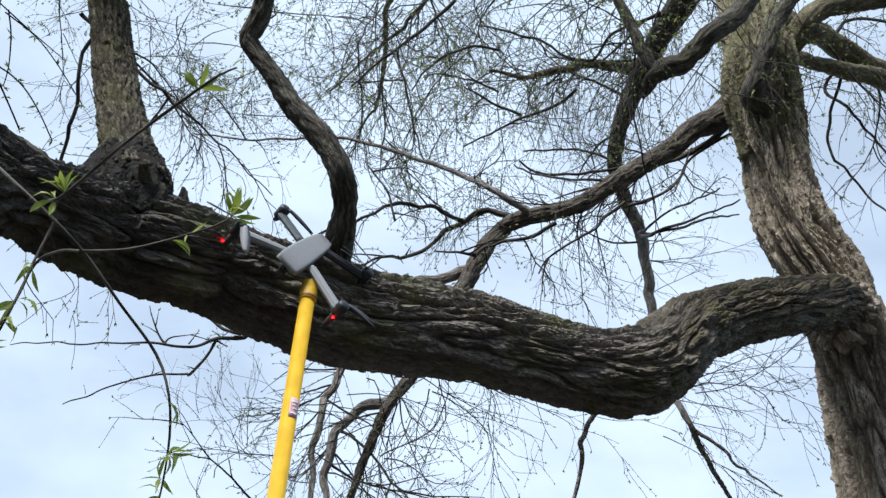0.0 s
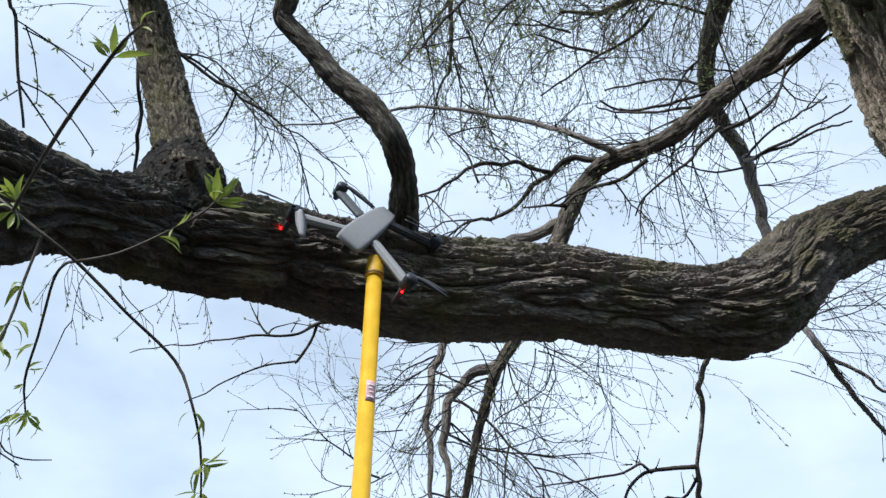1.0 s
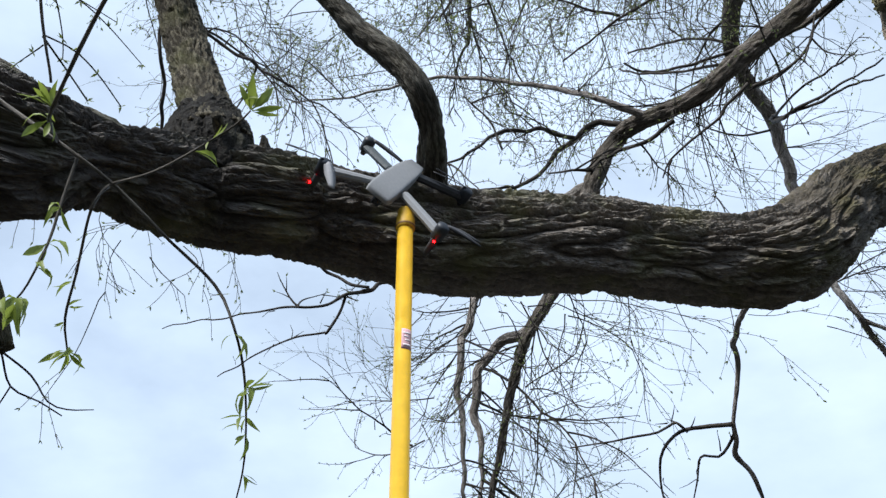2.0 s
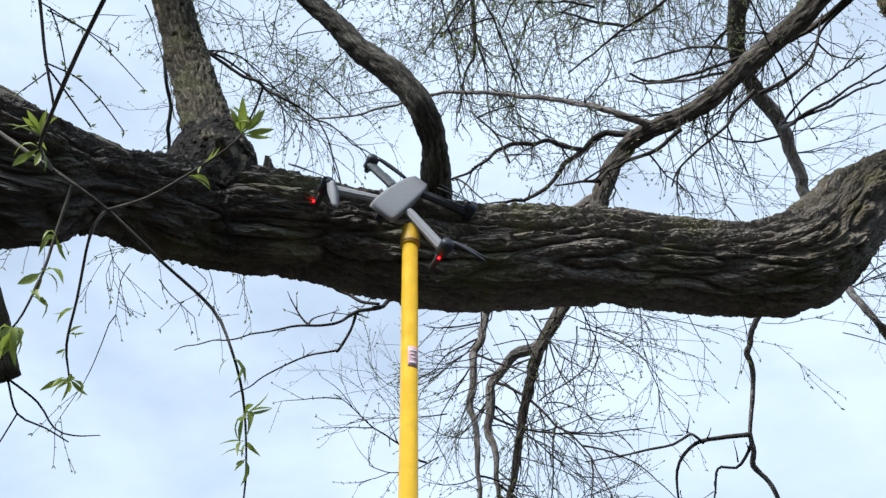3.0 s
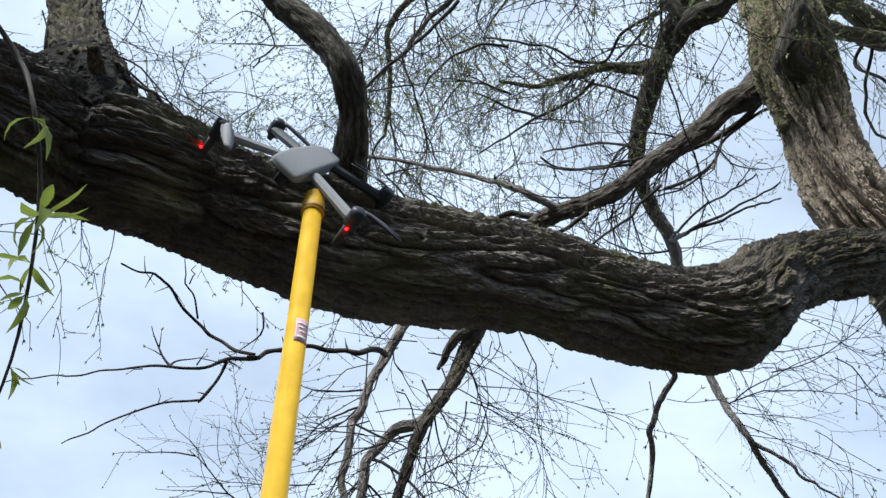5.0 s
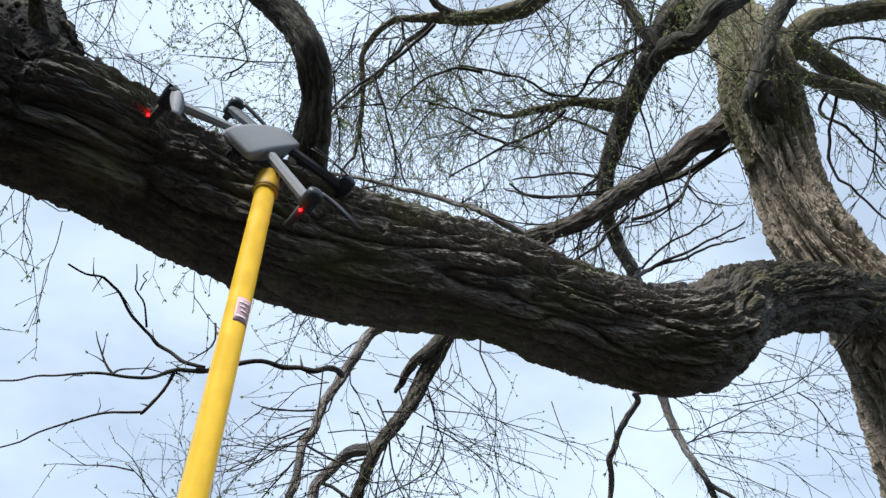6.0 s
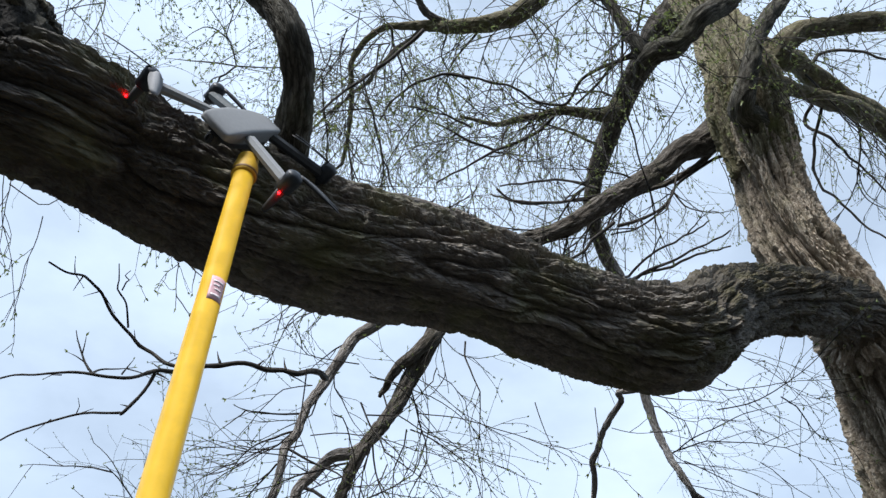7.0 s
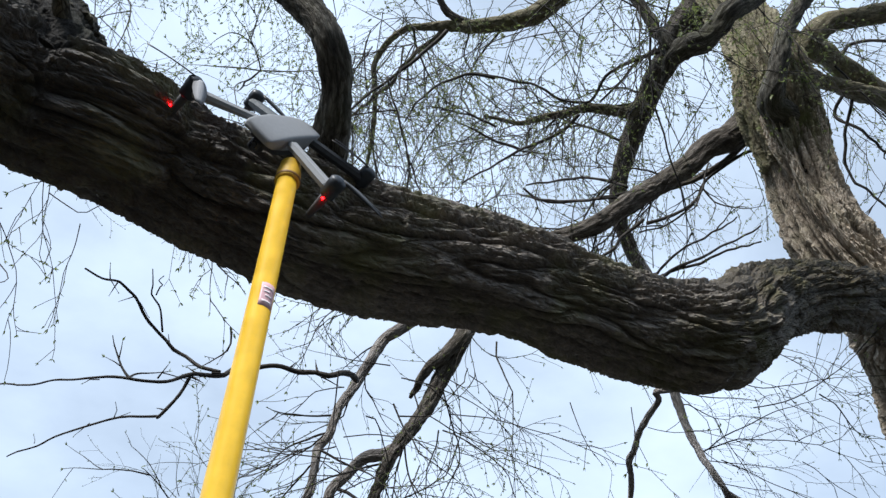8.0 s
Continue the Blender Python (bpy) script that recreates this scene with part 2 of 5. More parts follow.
def rough_field(x, y, z, salt=0):
    """Smooth gradient noise, about -1 to 1, for whole arrays."""
    I, J, K = np.floor(x), np.floor(y), np.floor(z)
    a, b, c = x - I, y - J, z - K
    u, v, w = a ** 3 * (a * (a * 6 - 15) + 10), b ** 3 * (b * (b * 6 - 15) + 10), c ** 3 * (c * (c * 6 - 15) + 10)
    out = 0.0
    for i in (0, 1):
        for j in (0, 1):
            for k in (0, 1):
                A, B, C = I + i, J + j, K + k
                g = (lattice(A, B, C, salt) - 0.5) * (a - i) + (lattice(A, B, C, salt + 101) - 0.5) * (b - j) + (lattice(A, B, C, salt + 202) - 0.5) * (c - k)
                out = out + (u if i else 1 - u) * (v if j else 1 - v) * (w if k else 1 - w) * g
    return out * 2.3


def ledge(q):
    """Thin layers: each rises slowly and breaks off at a sharp edge."""
    q = q - np.floor(q)
    return q * np.clip((1 - q) / 0.06, 0, 1)


def ridges(s, x, y, f, amp, seed, long, spin):
    """Furrowed bark: long ribs that split and join, with open furrows, ragged layered flakes and fine splinters."""
    c0, s0 = np.cos(s * spin), np.sin(s * spin)
    x, y = x * c0 - y * s0, x * s0 + y * c0
    w = rough_field(s * long * 0.9 + seed, x * f * 0.3, y * f * 0.3, 1)
    w2 = rough_field(s * long * 2.6 + seed, x * f * 0.8, y * f * 0.8, 2)
    j = rough_field(s * long * 7.5 + seed, x * f * 2.6, y * f * 2.6, 3)
    j2 = rough_field(s * long * 19 + seed, x * f * 6.0, y * f * 6.0, 4)
    v0, v1, v2 = s * long + seed + 0.3 * w2, x * f + 1.1 * w + 0.45 * w2 + 0.22 * j + 0.10 * j2, y * f - 1.1 * w + 0.45 * w2 + 0.22 * j + 0.10 * j2
    n1 = rough_field(v0 * 0.75, v1 * 0.55, v2 * 0.55, 10)
    rib = np.clip(np.abs(n1) * 3.6, 0, 1) ** 0.7
    n2 = rough_field(v0 * 1.7 + 5.2, v1 * 1.15, v2 * 1.15, 20)
    split = np.clip(np.abs(n2) * 4.0, 0, 1) ** 0.7
    layer = ledge(1.9 * rough_field(v0 * 0.9 + 2.7, v1 * 0.5, v2 * 0.5, 30) + 0.55 * n2 + 0.16 * j2)
    scale = ledge(1.8 * rough_field(v0 * 3.3 + 8.1, v1 * 1.4, v2 * 1.4, 40) + 0.4 * j + 0.25 * j2)
    lot = 0.5 + 0.5 * rough_field(v0 * 0.5 + 1.3, v1 * 0.4, v2 * 0.4, 50)
    h = 0.36 * rib * (0.55 + 0.9 * lot) + rib * (0.28 * layer + 0.16 * split + 0.24 * scale) + 0.09 * j2 + 0.05 * j
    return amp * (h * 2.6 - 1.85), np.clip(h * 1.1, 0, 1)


def crooked(points, amount, seed):
    """The same path with small kinks, as slow-grown wood has."""
    P = np.array(points)
    C = smooth_path(points, max(0.07, 2.6 * P[:, 3].mean()))
    for i in range(1, len(C) - 1):
        k = amount * (C[i, 3] * 0.12 + 0.006)
        C[i, :3] += [k * noise.noise((i * 0.83 + seed, 7.7 * j, 1.3)) * 1.6 for j in (1, 2, 3)]
        C[i, 3] *= 1 + 0.10 * noise.noise((i * 0.9, seed, 9.1))
    return C


def tube(points, seg, step, amp=0.0, freq=30.0, long=6.0, seed=0.0, lump=0.0, cap=True, spin=0.0, coarse=None):
    """A swept branch with furrowed bark. Keeps bark_co: metres along, and place across."""
    C = smooth_path(points, step)
    T, A, B = frames_along(eased(C, step))
    S = np.concatenate([[0], np.cumsum(np.linalg.norm(np.diff(C[:, :3], axis=0), axis=1))])
    n = len(C)
    th = np.linspace(0, 2 * math.pi, seg, endpoint=False)
    cs, sn = np.cos(th)[None, :], np.sin(th)[None, :]
    r, s = C[:, 3:4], np.repeat(S[:, None], seg, 1)
    rb = np.maximum(r, 0.004)
    x, y = cs * rb, sn * rb
    d, high = np.zeros((n, seg)), np.full((n, seg), 0.6)
    if amp:
        k = np.ones(n)
        if coarse:
            k = 1 / (1 + (coarse[2] - 1) * np.clip((S - coarse[0]) / (coarse[1] - coarse[0]), 0, 1))
        run = np.concatenate([[0], np.cumsum(np.diff(S) * 0.5 * (k[1:] ** 2.6 + k[:-1] ** 2.6))])
        k = k[:, None]
        d, high = ridges(np.repeat(run[:, None], seg, 1), x * k, y * k, freq, amp, seed, long, spin)
        d = d / k ** 0.5
    if lump:
        q = s * 2.2 / (r * 6 + 0.05) + seed
        d = d + lump * r * 1.2 * rough_field(q, cs * 1.1 + 7.3 + 0 * q, sn * 1.1 + 3.9 + 0 * q, 8)
    rr = r + d
    verts = C[:, None, :3] + A[:, None, :] * (cs * rr)[:, :, None] + B[:, None, :] * (sn * rr)[:, :, None]
    cos_ = np.stack([s + seed, x, y], 2)
    row = np.arange(n - 1)[:, None] * seg
    k, k2 = np.arange(seg)[None, :], (np.arange(seg)[None, :] + 1) % seg
    faces = np.stack([row + k, row + k2, row + seg + k2, row + seg + k], 2).reshape(-1, 4).tolist()
    if cap:
        faces.append(tuple(range(seg - 1, -1, -1)))
        faces.append(tuple((n - 1) * seg + k for k in range(seg)))
    me = bpy.data.meshes.new("branch")
    me.from_pydata(verts.reshape(-1, 3).tolist(), [], faces)
    at = me.attributes.new("bark_co", "FLOAT_VECTOR", "POINT")
    at.data.foreach_set("vector", np.array(cos_, dtype=np.float32).ravel())
    # Relief height, which the bark colour uses to paint furrows darker.
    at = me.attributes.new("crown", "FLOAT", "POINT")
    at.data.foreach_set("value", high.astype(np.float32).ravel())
    return me


class Strands:
    """Many thin twigs gathered into one mesh."""

    def __init__(self):
        self.v, self.f, self.c = [], [], []

    def add(self, pts, radii, seg=4):
        P = np.array(pts, float)
        C = np.column_stack([P, radii])
        T, A, B = frames_along(C)
        base, s = len(self.v), random.random() * 50
        for i in range(len(C)):
            for k in range(seg):
                a = 2 * math.pi * k / seg
                o = A[i] * math.cos(a) + B[i] * math.sin(a)
                self.v.append(tuple(C[i, :3] + o * C[i, 3]))
                self.c.append((s + i * 0.05, o[0] * 0.01, o[1] * 0.01))
        for i in range(len(C) - 1):
            o = base + i * seg
            for k in range(seg):
                k2 = (k + 1) % seg
                self.f.append((o + k, o + k2, o + seg + k2, o + seg + k))

    def mesh(self):
        me = bpy.data.meshes.new("twigs")
        me.from_pydata(self.v, [], self.f)
        at = me.attributes.new("bark_co", "FLOAT_VECTOR", "POINT")
        at.data.foreach_set("vector", np.array(self.c, dtype=np.float32).ravel())
        return me


class Buds:
    """Many small folded leaves gathered into one mesh."""

    def __init__(self):
        self.v, self.f = [], []

    def add(self, p, d, size):
        d = np.array(d, float)
        d /= np.linalg.norm(d) + 1e-9
        side = np.cross(d, np.array([random.gauss(0, 1), random.gauss(0, 1), random.gauss(0, 1)]))
        side /= np.linalg.norm(side) + 1e-9
        up = np.cross(d, side)
        b, w = len(self.v), size * 0.165
        for q in (p, p + d * size * 0.4 + side * w + up * w * 0.5, p + d * size * 0.4 - up * w * 0.3, p + d * size * 0.4 - side * w + up * w * 0.5, p + d * size):
            self.v.append(tuple(q))
        self.f += [(b, b + 2, b + 1), (b, b + 3, b + 2), (b + 1, b + 2, b + 4), (b + 2, b + 3, b + 4)]

    def mesh(self):
        me = bpy.data.meshes.new("buds")
        me.from_pydata(self.v, [], self.f)
        return me


def wander(p, d, length, step, jitter, droop, curl=0.05):
    """A twig path: a steady bow with kinks at the nodes, sinking under its weight."""
    p, d = np.array(p, float), np.array(d, float)
    d /= np.linalg.norm(d) + 1e-9
    bow = np.array([random.gauss(0, curl), random.gauss(0, curl), random.gauss(0, curl)])
    pts = [p.copy()]
    for _ in range(max(2, int(length / step))):
        j = jitter * (1.9 if random.random() < 0.25 else 0.5)
        d = d + bow + np.array([random.gauss(0, j), random.gauss(0, j), random.gauss(0, j * 0.8) - droop])
        d /= np.linalg.norm(d)
        p = p + d * step
        pts.append(p.copy())
    return pts


def skirt(p):
    """Lower edge of the far crown: it arches up away from the clearing, more so on the open side."""
    flat = math.hypot(p[0], p[1])
    return 1.6 + flat * (0.95 if p[0] < -0.15 * p[1] else 0.80)


def twig(strands, buds, p, d, length, r, droop=0.07, jitter=0.08, level=0, leafy=0.6, size=0.02, edge=None, lead=False):
    """A twig with side shoots and buds, all into the gathered meshes."""
    pts = wander(p, d, length, max(0.035, length / 17), jitter, droop)
    if edge:
        pts = [q for q in pts if q[2] > edge(q)]
        if len(pts) < 3:
            return
    tip = max(0.0010, r * 0.28) if r < 0.007 else 0.0014
    way = np.linspace(r, tip, len(pts))
    if lead:
        way *= np.minimum(1.0, 0.15 + np.arange(len(pts)) / 4)
    strands.add(pts, way, 5 if r > 0.005 else 4 if r > 0.0025 else 3)
    for i in range(2, len(pts) - 1):
        t = pts[i] - pts[i - 1]
        t /= np.linalg.norm(t)
        if level < 2 and random.random() < (0.42 if level == 0 else 0.22):
            o = np.array([random.gauss(0, 1), random.gauss(0, 1), random.gauss(0, 0.8)])
            o -= t * (o @ t)
            o = t + o / np.linalg.norm(o) * random.uniform(0.45, 1.0)
            twig(strands, buds, pts[i], o, length * random.uniform(0.25, 0.6), max(0.0012, r * random.uniform(0.4, 0.62)), droop, jitter, level + 1, leafy, size, edge)
        if (level >= 1 or i > len(pts) * 0.55) and random.random() < leafy * 0.62:
            foot = pts[i] - t * random.random() * 0.03
            for _ in range(random.choice((1, 2, 2, 3))):
                o = t * 0.9 + np.array([random.gauss(0, 0.7), random.gauss(0, 0.7), random.gauss(0, 0.7)])
                buds.add(foot, o, size * random.uniform(0.55, 1.2))
    if random.random() < leafy * 1.3:
        for _ in range(3):
            buds.add(pts[-1], pts[-1] - pts[-2] + np.array([random.gauss(0, 0.012) for _ in range(3)]), size * random.uniform(0.7, 1.3))


# ---- ground ----
def ground_sheet():
    mat, nodes, links, bsdf = nodes_of("grass_ground")
    tc = nodes.new("ShaderNodeTexCoord")
    big = tex(nodes, links, tc.outputs["Object"], "ShaderNodeTexNoise", 0.6, 5.0)
    small = tex(nodes, links, tc.outputs["Object"], "ShaderNodeTexNoise", 14.0, 6.0, 0.7)
    add = nodes.new("ShaderNodeMath")
    add.operation = "ADD"
    links.new(big.outputs["Fac"], add.inputs[0])
    links.new(small.outputs["Fac"], add.inputs[1])
    r = ramp(nodes, [(0.35, (0.018, 0.018, 0.017)), (0.5, (0.031, 0.031, 0.029)), (0.62, (0.050, 0.052, 0.046))])
    half = nodes.new("ShaderNodeMath")
    half.operation = "MULTIPLY"
    half.inputs[1].default_value = 0.5
    links.new(add.outputs[0], half.inputs[0])
    links.new(half.outputs[0], r.inputs["Fac"])
    links.new(r.outputs["Color"], bsdf.inputs["Base Color"])
    bsdf.inputs["Roughness"].default_value = 0.95
    bm = bmesh.new()
    rings = [0, 1, 2, 3, 4, 6, 8, 11, 15, 22, 35, 60, 120, 300, 900]
    prev = None
    for i, rad in enumerate(rings):
        if rad == 0:
            c = bm.verts.new((0, 2, 0))
            continue
        row = []
        for k in range(48):
            x, y = math.cos(k * math.pi / 24) * rad, 2 + math.sin(k * math.pi / 24) * rad
            row.append(bm.verts.new((x, y, 0.05 * noise.noise((x * 0.4, y * 0.4, 3)) - 0.03 if rad < 60 else 0)))
        for k in range(48):
            k2 = (k + 1) % 48
            if prev is None:
                bm.faces.new((c, row[k], row[k2]))
            else:
                bm.faces.new((prev[k], row[k], row[k2], prev[k2]))
        prev = row
    me = bpy.data.meshes.new("ground")
    bm.to_mesh(me)
    bm.free()
    me.materials.append(mat)
    for p in me.polygons:
        p.use_smooth = True
    return tagged(new("ground", me), label="rough grass ground under the willow", category="ground", kind="structure")


ground_sheet()

def sky_blocker():
    """An uneven dark ring, unseen, added to block low sky light; closes the horizon, higher behind the viewer."""
    mat, nodes, links, bsdf = nodes_of("blocker_dark_green")
    tc = nodes.new("ShaderNodeTexCoord")
    n = tex(nodes, links, tc.outputs["Object"], "ShaderNodeTexNoise", 0.8, 8.0, 0.7)
    r = ramp(nodes, [(0.35, (0.018, 0.022, 0.010)), (0.65, (0.07, 0.075, 0.035))])
    links.new(n.outputs["Fac"], r.inputs["Fac"])
    links.new(r.outputs["Color"], bsdf.inputs["Base Color"])
    bsdf.inputs["Roughness"].default_value = 1.0
    bm = bmesh.new()
    rows = []
    for k in range(240):
        a = 2 * math.pi * k / 240
        behind = 0.5 - 0.5 * math.sin(a)
        tall = 4.2 + 11 * behind ** 1.3 + 1.6 * noise.noise((math.cos(a) * 7, math.sin(a) * 7, 1)) + 0.8 * noise.noise((math.cos(a) * 30, math.sin(a) * 30, 2))
        row = []
        for j in range(9):
            t = j / 8
            rad = 26 + 2.5 * (1 - t) + 1.6 * noise.noise((math.cos(a) * 20, math.sin(a) * 20, t * 6))
            row.append(bm.verts.new((math.cos(a) * rad, math.sin(a) * rad, -0.1 + tall * t)))
        for t in (0.5, 1.0):
            row.append(bm.verts.new((math.cos(a) * (27 + 5 * t), math.sin(a) * (27 + 5 * t), tall * (1 - t))))
        rows.append(row)
    for p, q in zip(rows, rows[1:] + rows[:1]):
        for j in range(len(p) - 1):
            bm.faces.new((p[j], p[j + 1], q[j + 1], q[j]))
    me = bpy.data.meshes.new("backdrop")
    bm.to_mesh(me)
    bm.free()
    me.materials.append(mat)
    return tagged(new("backdrop", me), label="added dark ring, out of view, that blocks low sky light", category="hedge", kind="structure")


sky_blocker()

# ---- the willow ----
TREE = thing("willow_tree", pose(2.35, 3.55, 0), "old willow with furrowed bark and bare drooping twigs coming into leaf", "tree")


def limb(points, material, seg, step, amp=0.0, freq=30.0, long=6.0, seed=0.0, lump=0.0, name="branch", label="", spin=0.0, crisp=False, coarse=None):
    ob = link_part(name, tube(points, seg, step, amp, freq, long, seed, lump, True, spin, coarse), material, TREE, label)
    if crisp:
        ob.data.polygons.foreach_set("use_smooth", [False] * len(ob.data.polygons))
    return ob


TRUNK = [(2.36, 3.56, -0.12, 0.50), (2.35, 3.55, 0.25, 0.40), (2.32, 3.53, 1.2, 0.325), (2.281, 3.465, 2.286, 0.280), (2.250, 3.392, 3.0, 0.245), (2.214, 3.289, 3.505, 0.213), (2.123, 3.155, 3.956, 0.206),
         (1.938, 3.034, 4.343, 0.203), (1.866, 2.916, 4.788, 0.202), (1.832, 2.795, 5.166, 0.210), (1.868, 2.752, 5.576, 0.20), (2.035, 3.044, 6.541, 0.200), (2.100, 3.214, 7.333, 0.200), (2.241, 3.418, 8.709, 0.170)]
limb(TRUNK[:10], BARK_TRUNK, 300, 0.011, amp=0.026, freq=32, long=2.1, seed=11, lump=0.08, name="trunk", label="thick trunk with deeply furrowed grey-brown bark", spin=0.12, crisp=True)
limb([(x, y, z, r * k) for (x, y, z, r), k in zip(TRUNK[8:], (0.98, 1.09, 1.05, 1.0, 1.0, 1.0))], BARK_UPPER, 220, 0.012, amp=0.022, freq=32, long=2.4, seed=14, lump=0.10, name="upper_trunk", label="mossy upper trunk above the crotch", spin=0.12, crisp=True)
LIMB = [(-1.60, -0.45, 2.75, 0.13), (-1.144, -0.057, 2.520, 0.1261), (-0.870, 0.245, 2.392, 0.1125), (-0.774, 0.334, 2.362, 0.117), (-0.712, 0.423, 2.394, 0.076), (-0.691, 0.534, 2.428, 0.095), (-0.652, 0.637, 2.462, 0.104), (-0.573, 0.700, 2.470, 0.112), (-0.499, 0.826, 2.510, 0.1125), (-0.264, 1.005, 2.512, 0.125),
        (0.046, 1.168, 2.541, 0.116), (0.346, 1.360, 2.563, 0.117), (0.531, 1.473, 2.609, 0.130), (0.604, 1.518, 2.660, 0.128), (0.679, 1.571, 2.731, 0.118), (0.891, 1.784, 2.956, 0.122), (1.286, 2.121, 3.227, 0.122), (1.801, 2.663, 3.596, 0.142), (1.975, 2.93, 3.71, 0.155), (2.13, 3.24, 3.81, 0.10)]
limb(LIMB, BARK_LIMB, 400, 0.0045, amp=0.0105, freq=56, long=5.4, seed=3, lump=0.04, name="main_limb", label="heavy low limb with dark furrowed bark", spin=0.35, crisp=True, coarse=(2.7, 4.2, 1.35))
limb([(-0.66, 0.52, 2.44, 0.05), (-0.72, 0.42, 2.44, 0.043), (-0.79, 0.35, 2.468, 0.039), (-0.88, 0.29, 2.518, 0.036), (-1.0, 0.21, 2.588, 0.034), (-1.3, 0.1, 2.77, 0.028)], BARK_DARK, 80, 0.008, amp=0.005, freq=55, long=8, seed=5)
limb([(-0.295, 1.02, 2.53, 0.066), (-0.276, 0.945, 2.585, 0.043), (-0.261, 0.885, 2.628, 0.034), (-0.243, 0.806, 2.667, 0.030), (-0.247, 0.735, 2.709, 0.0285), (-0.293, 0.708, 2.789, 0.0296), (-0.367, 0.690, 2.863, 0.0275), (-0.422, 0.668, 2.938, 0.0253),
      (-0.478, 0.639, 3.001, 0.0228), (-0.496, 0.624, 3.030, 0.0228), (-0.474, 0.600, 3.075, 0.0242), (-0.458, 0.563, 3.134, 0.0243), (-0.453, 0.464, 3.282, 0.0230), (-0.43, 0.3, 3.6, 0.02)], BARK_DARK, 64, 0.006, amp=0.0022, freq=85, long=22, seed=17, lump=0.17, label="bent branch rising from the limb")
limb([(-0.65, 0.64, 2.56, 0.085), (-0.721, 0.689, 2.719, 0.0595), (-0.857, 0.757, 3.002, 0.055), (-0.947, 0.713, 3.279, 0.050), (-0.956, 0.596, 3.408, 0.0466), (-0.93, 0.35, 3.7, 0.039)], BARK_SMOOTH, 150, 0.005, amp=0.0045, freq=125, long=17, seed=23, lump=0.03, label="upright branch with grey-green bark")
L2 = [(1.95, 2.95, 5.45, 0.15), (1.75, 3.05, 5.34, 0.10), (1.480, 3.049, 5.105, 0.078), (1.210, 3.099, 4.901, 0.064), (0.927, 3.03, 4.656, 0.058), (0.654, 3.05, 4.45, 0.054), (0.393, 3.24, 4.5, 0.056), (0.215, 3.32, 4.43, 0.055), (0.07, 3.26, 4.15, 0.055),
      (-0.087, 3.271, 3.763, 0.050), (-0.237, 3.309, 3.461, 0.040), (-0.381, 3.322, 3.253, 0.034), (-0.464, 3.370, 3.037, 0.029), (-0.521, 3.417, 2.863, 0.026), (-0.60, 3.47, 2.6, 0.02), (-0.66, 3.5, 2.3, 0.017), (-0.75, 3.52, 1.9, 0.01)]
limb(crooked(L2, 1.0, 77), BARK_BRANCH, 56, 0.014, amp=0.006, freq=56, long=9, seed=31, lump=0.08, label="long branch arching down behind the limb")
LOWL = [(-0.36, 3.34, 3.28, 0.036), (-0.569, 3.44, 3.252, 0.0293), (-0.676, 3.48, 3.145, 0.029), (-0.715, 3.52, 2.971, 0.0255), (-0.701, 3.53, 2.794, 0.0192), (-0.70, 3.55, 2.55, 0.012), (-0.73, 3.6, 2.2, 0.009), (-0.78, 3.65, 1.85, 0.005)]
OTH = [(0.055, 3.265, 4.11, 0.038), (-0.06, 3.27, 4.075, 0.037), (-0.25, 3.27, 4.02, 0.035), (-0.383, 3.262, 3.922, 0.032), (-0.497, 3.258, 3.788, 0.029), (-0.613, 3.246, 3.507, 0.0255), (-0.709, 3.219, 3.213, 0.0225), (-0.736, 3.192, 2.974, 0.019), (-0.721, 3.189, 2.749, 0.016), (-0.72, 3.2, 2.5, 0.012), (-0.70, 3.25, 2.2, 0.010), (-0.66, 3.3, 1.85, 0.006)]
TW = [(-0.57, 3.2, 3.58, 0.021), (-0.653, 2.968, 3.469, 0.0157), (-0.803, 2.932, 3.469, 0.0143), (-0.987, 2.848, 3.440, 0.0140), (-1.080, 2.745, 3.347, 0.0134), (-1.173, 2.597, 3.218, 0.0103), (-1.279, 2.468, 3.138, 0.0076), (-1.475, 2.435, 3.112, 0.0054), (-1.802, 2.517, 3.158, 0.0044), (-2.1, 2.56, 3.15, 0.003)]
TWLO = [(-1.16, 2.62, 3.24, 0.0093), (-1.245, 2.655, 3.09, 0.0084), (-1.31, 2.64, 3.075, 0.0063), (-1.51, 2.62, 3.03, 0.0052), (-1.7, 2.62, 2.945, 0.0041), (-1.8, 2.64, 2.9, 0.003)]
TWUP = [(-1.09, 2.75, 3.345, 0.0098), (-1.322, 2.730, 3.453, 0.0099), (-1.361, 2.671, 3.503, 0.0087), (-1.442, 2.496, 3.567, 0.0072), (-1.459, 2.434, 3.570, 0.0071), (-1.538, 2.238, 3.507, 0.0045)]
TWV = [(-1.361, 2.671, 3.503, 0.0062), (-1.364, 2.60, 3.555, 0.0052), (-1.372, 2.52, 3.605, 0.0044), (-1.370, 2.43, 3.665, 0.0028)]
TWW = [(-1.370, 2.53, 3.60, 0.0040), (-1.340, 2.49, 3.635, 0.0032), (-1.325, 2.46, 3.65, 0.0022)]
G1 = [(0.42, 3.2, 4.5, 0.035), (0.194, 3.10, 4.59, 0.0229), (-0.072, 3.268, 4.877, 0.0205), (-0.441, 3.371, 5.122, 0.0175), (-0.728, 3.427, 5.265, 0.016), (-0.980, 3.452, 5.337, 0.014), (-1.275, 3.444, 5.312, 0.011), (-1.601, 3.393, 5.249, 0.009), (-1.951, 3.299, 5.202, 0.006)]
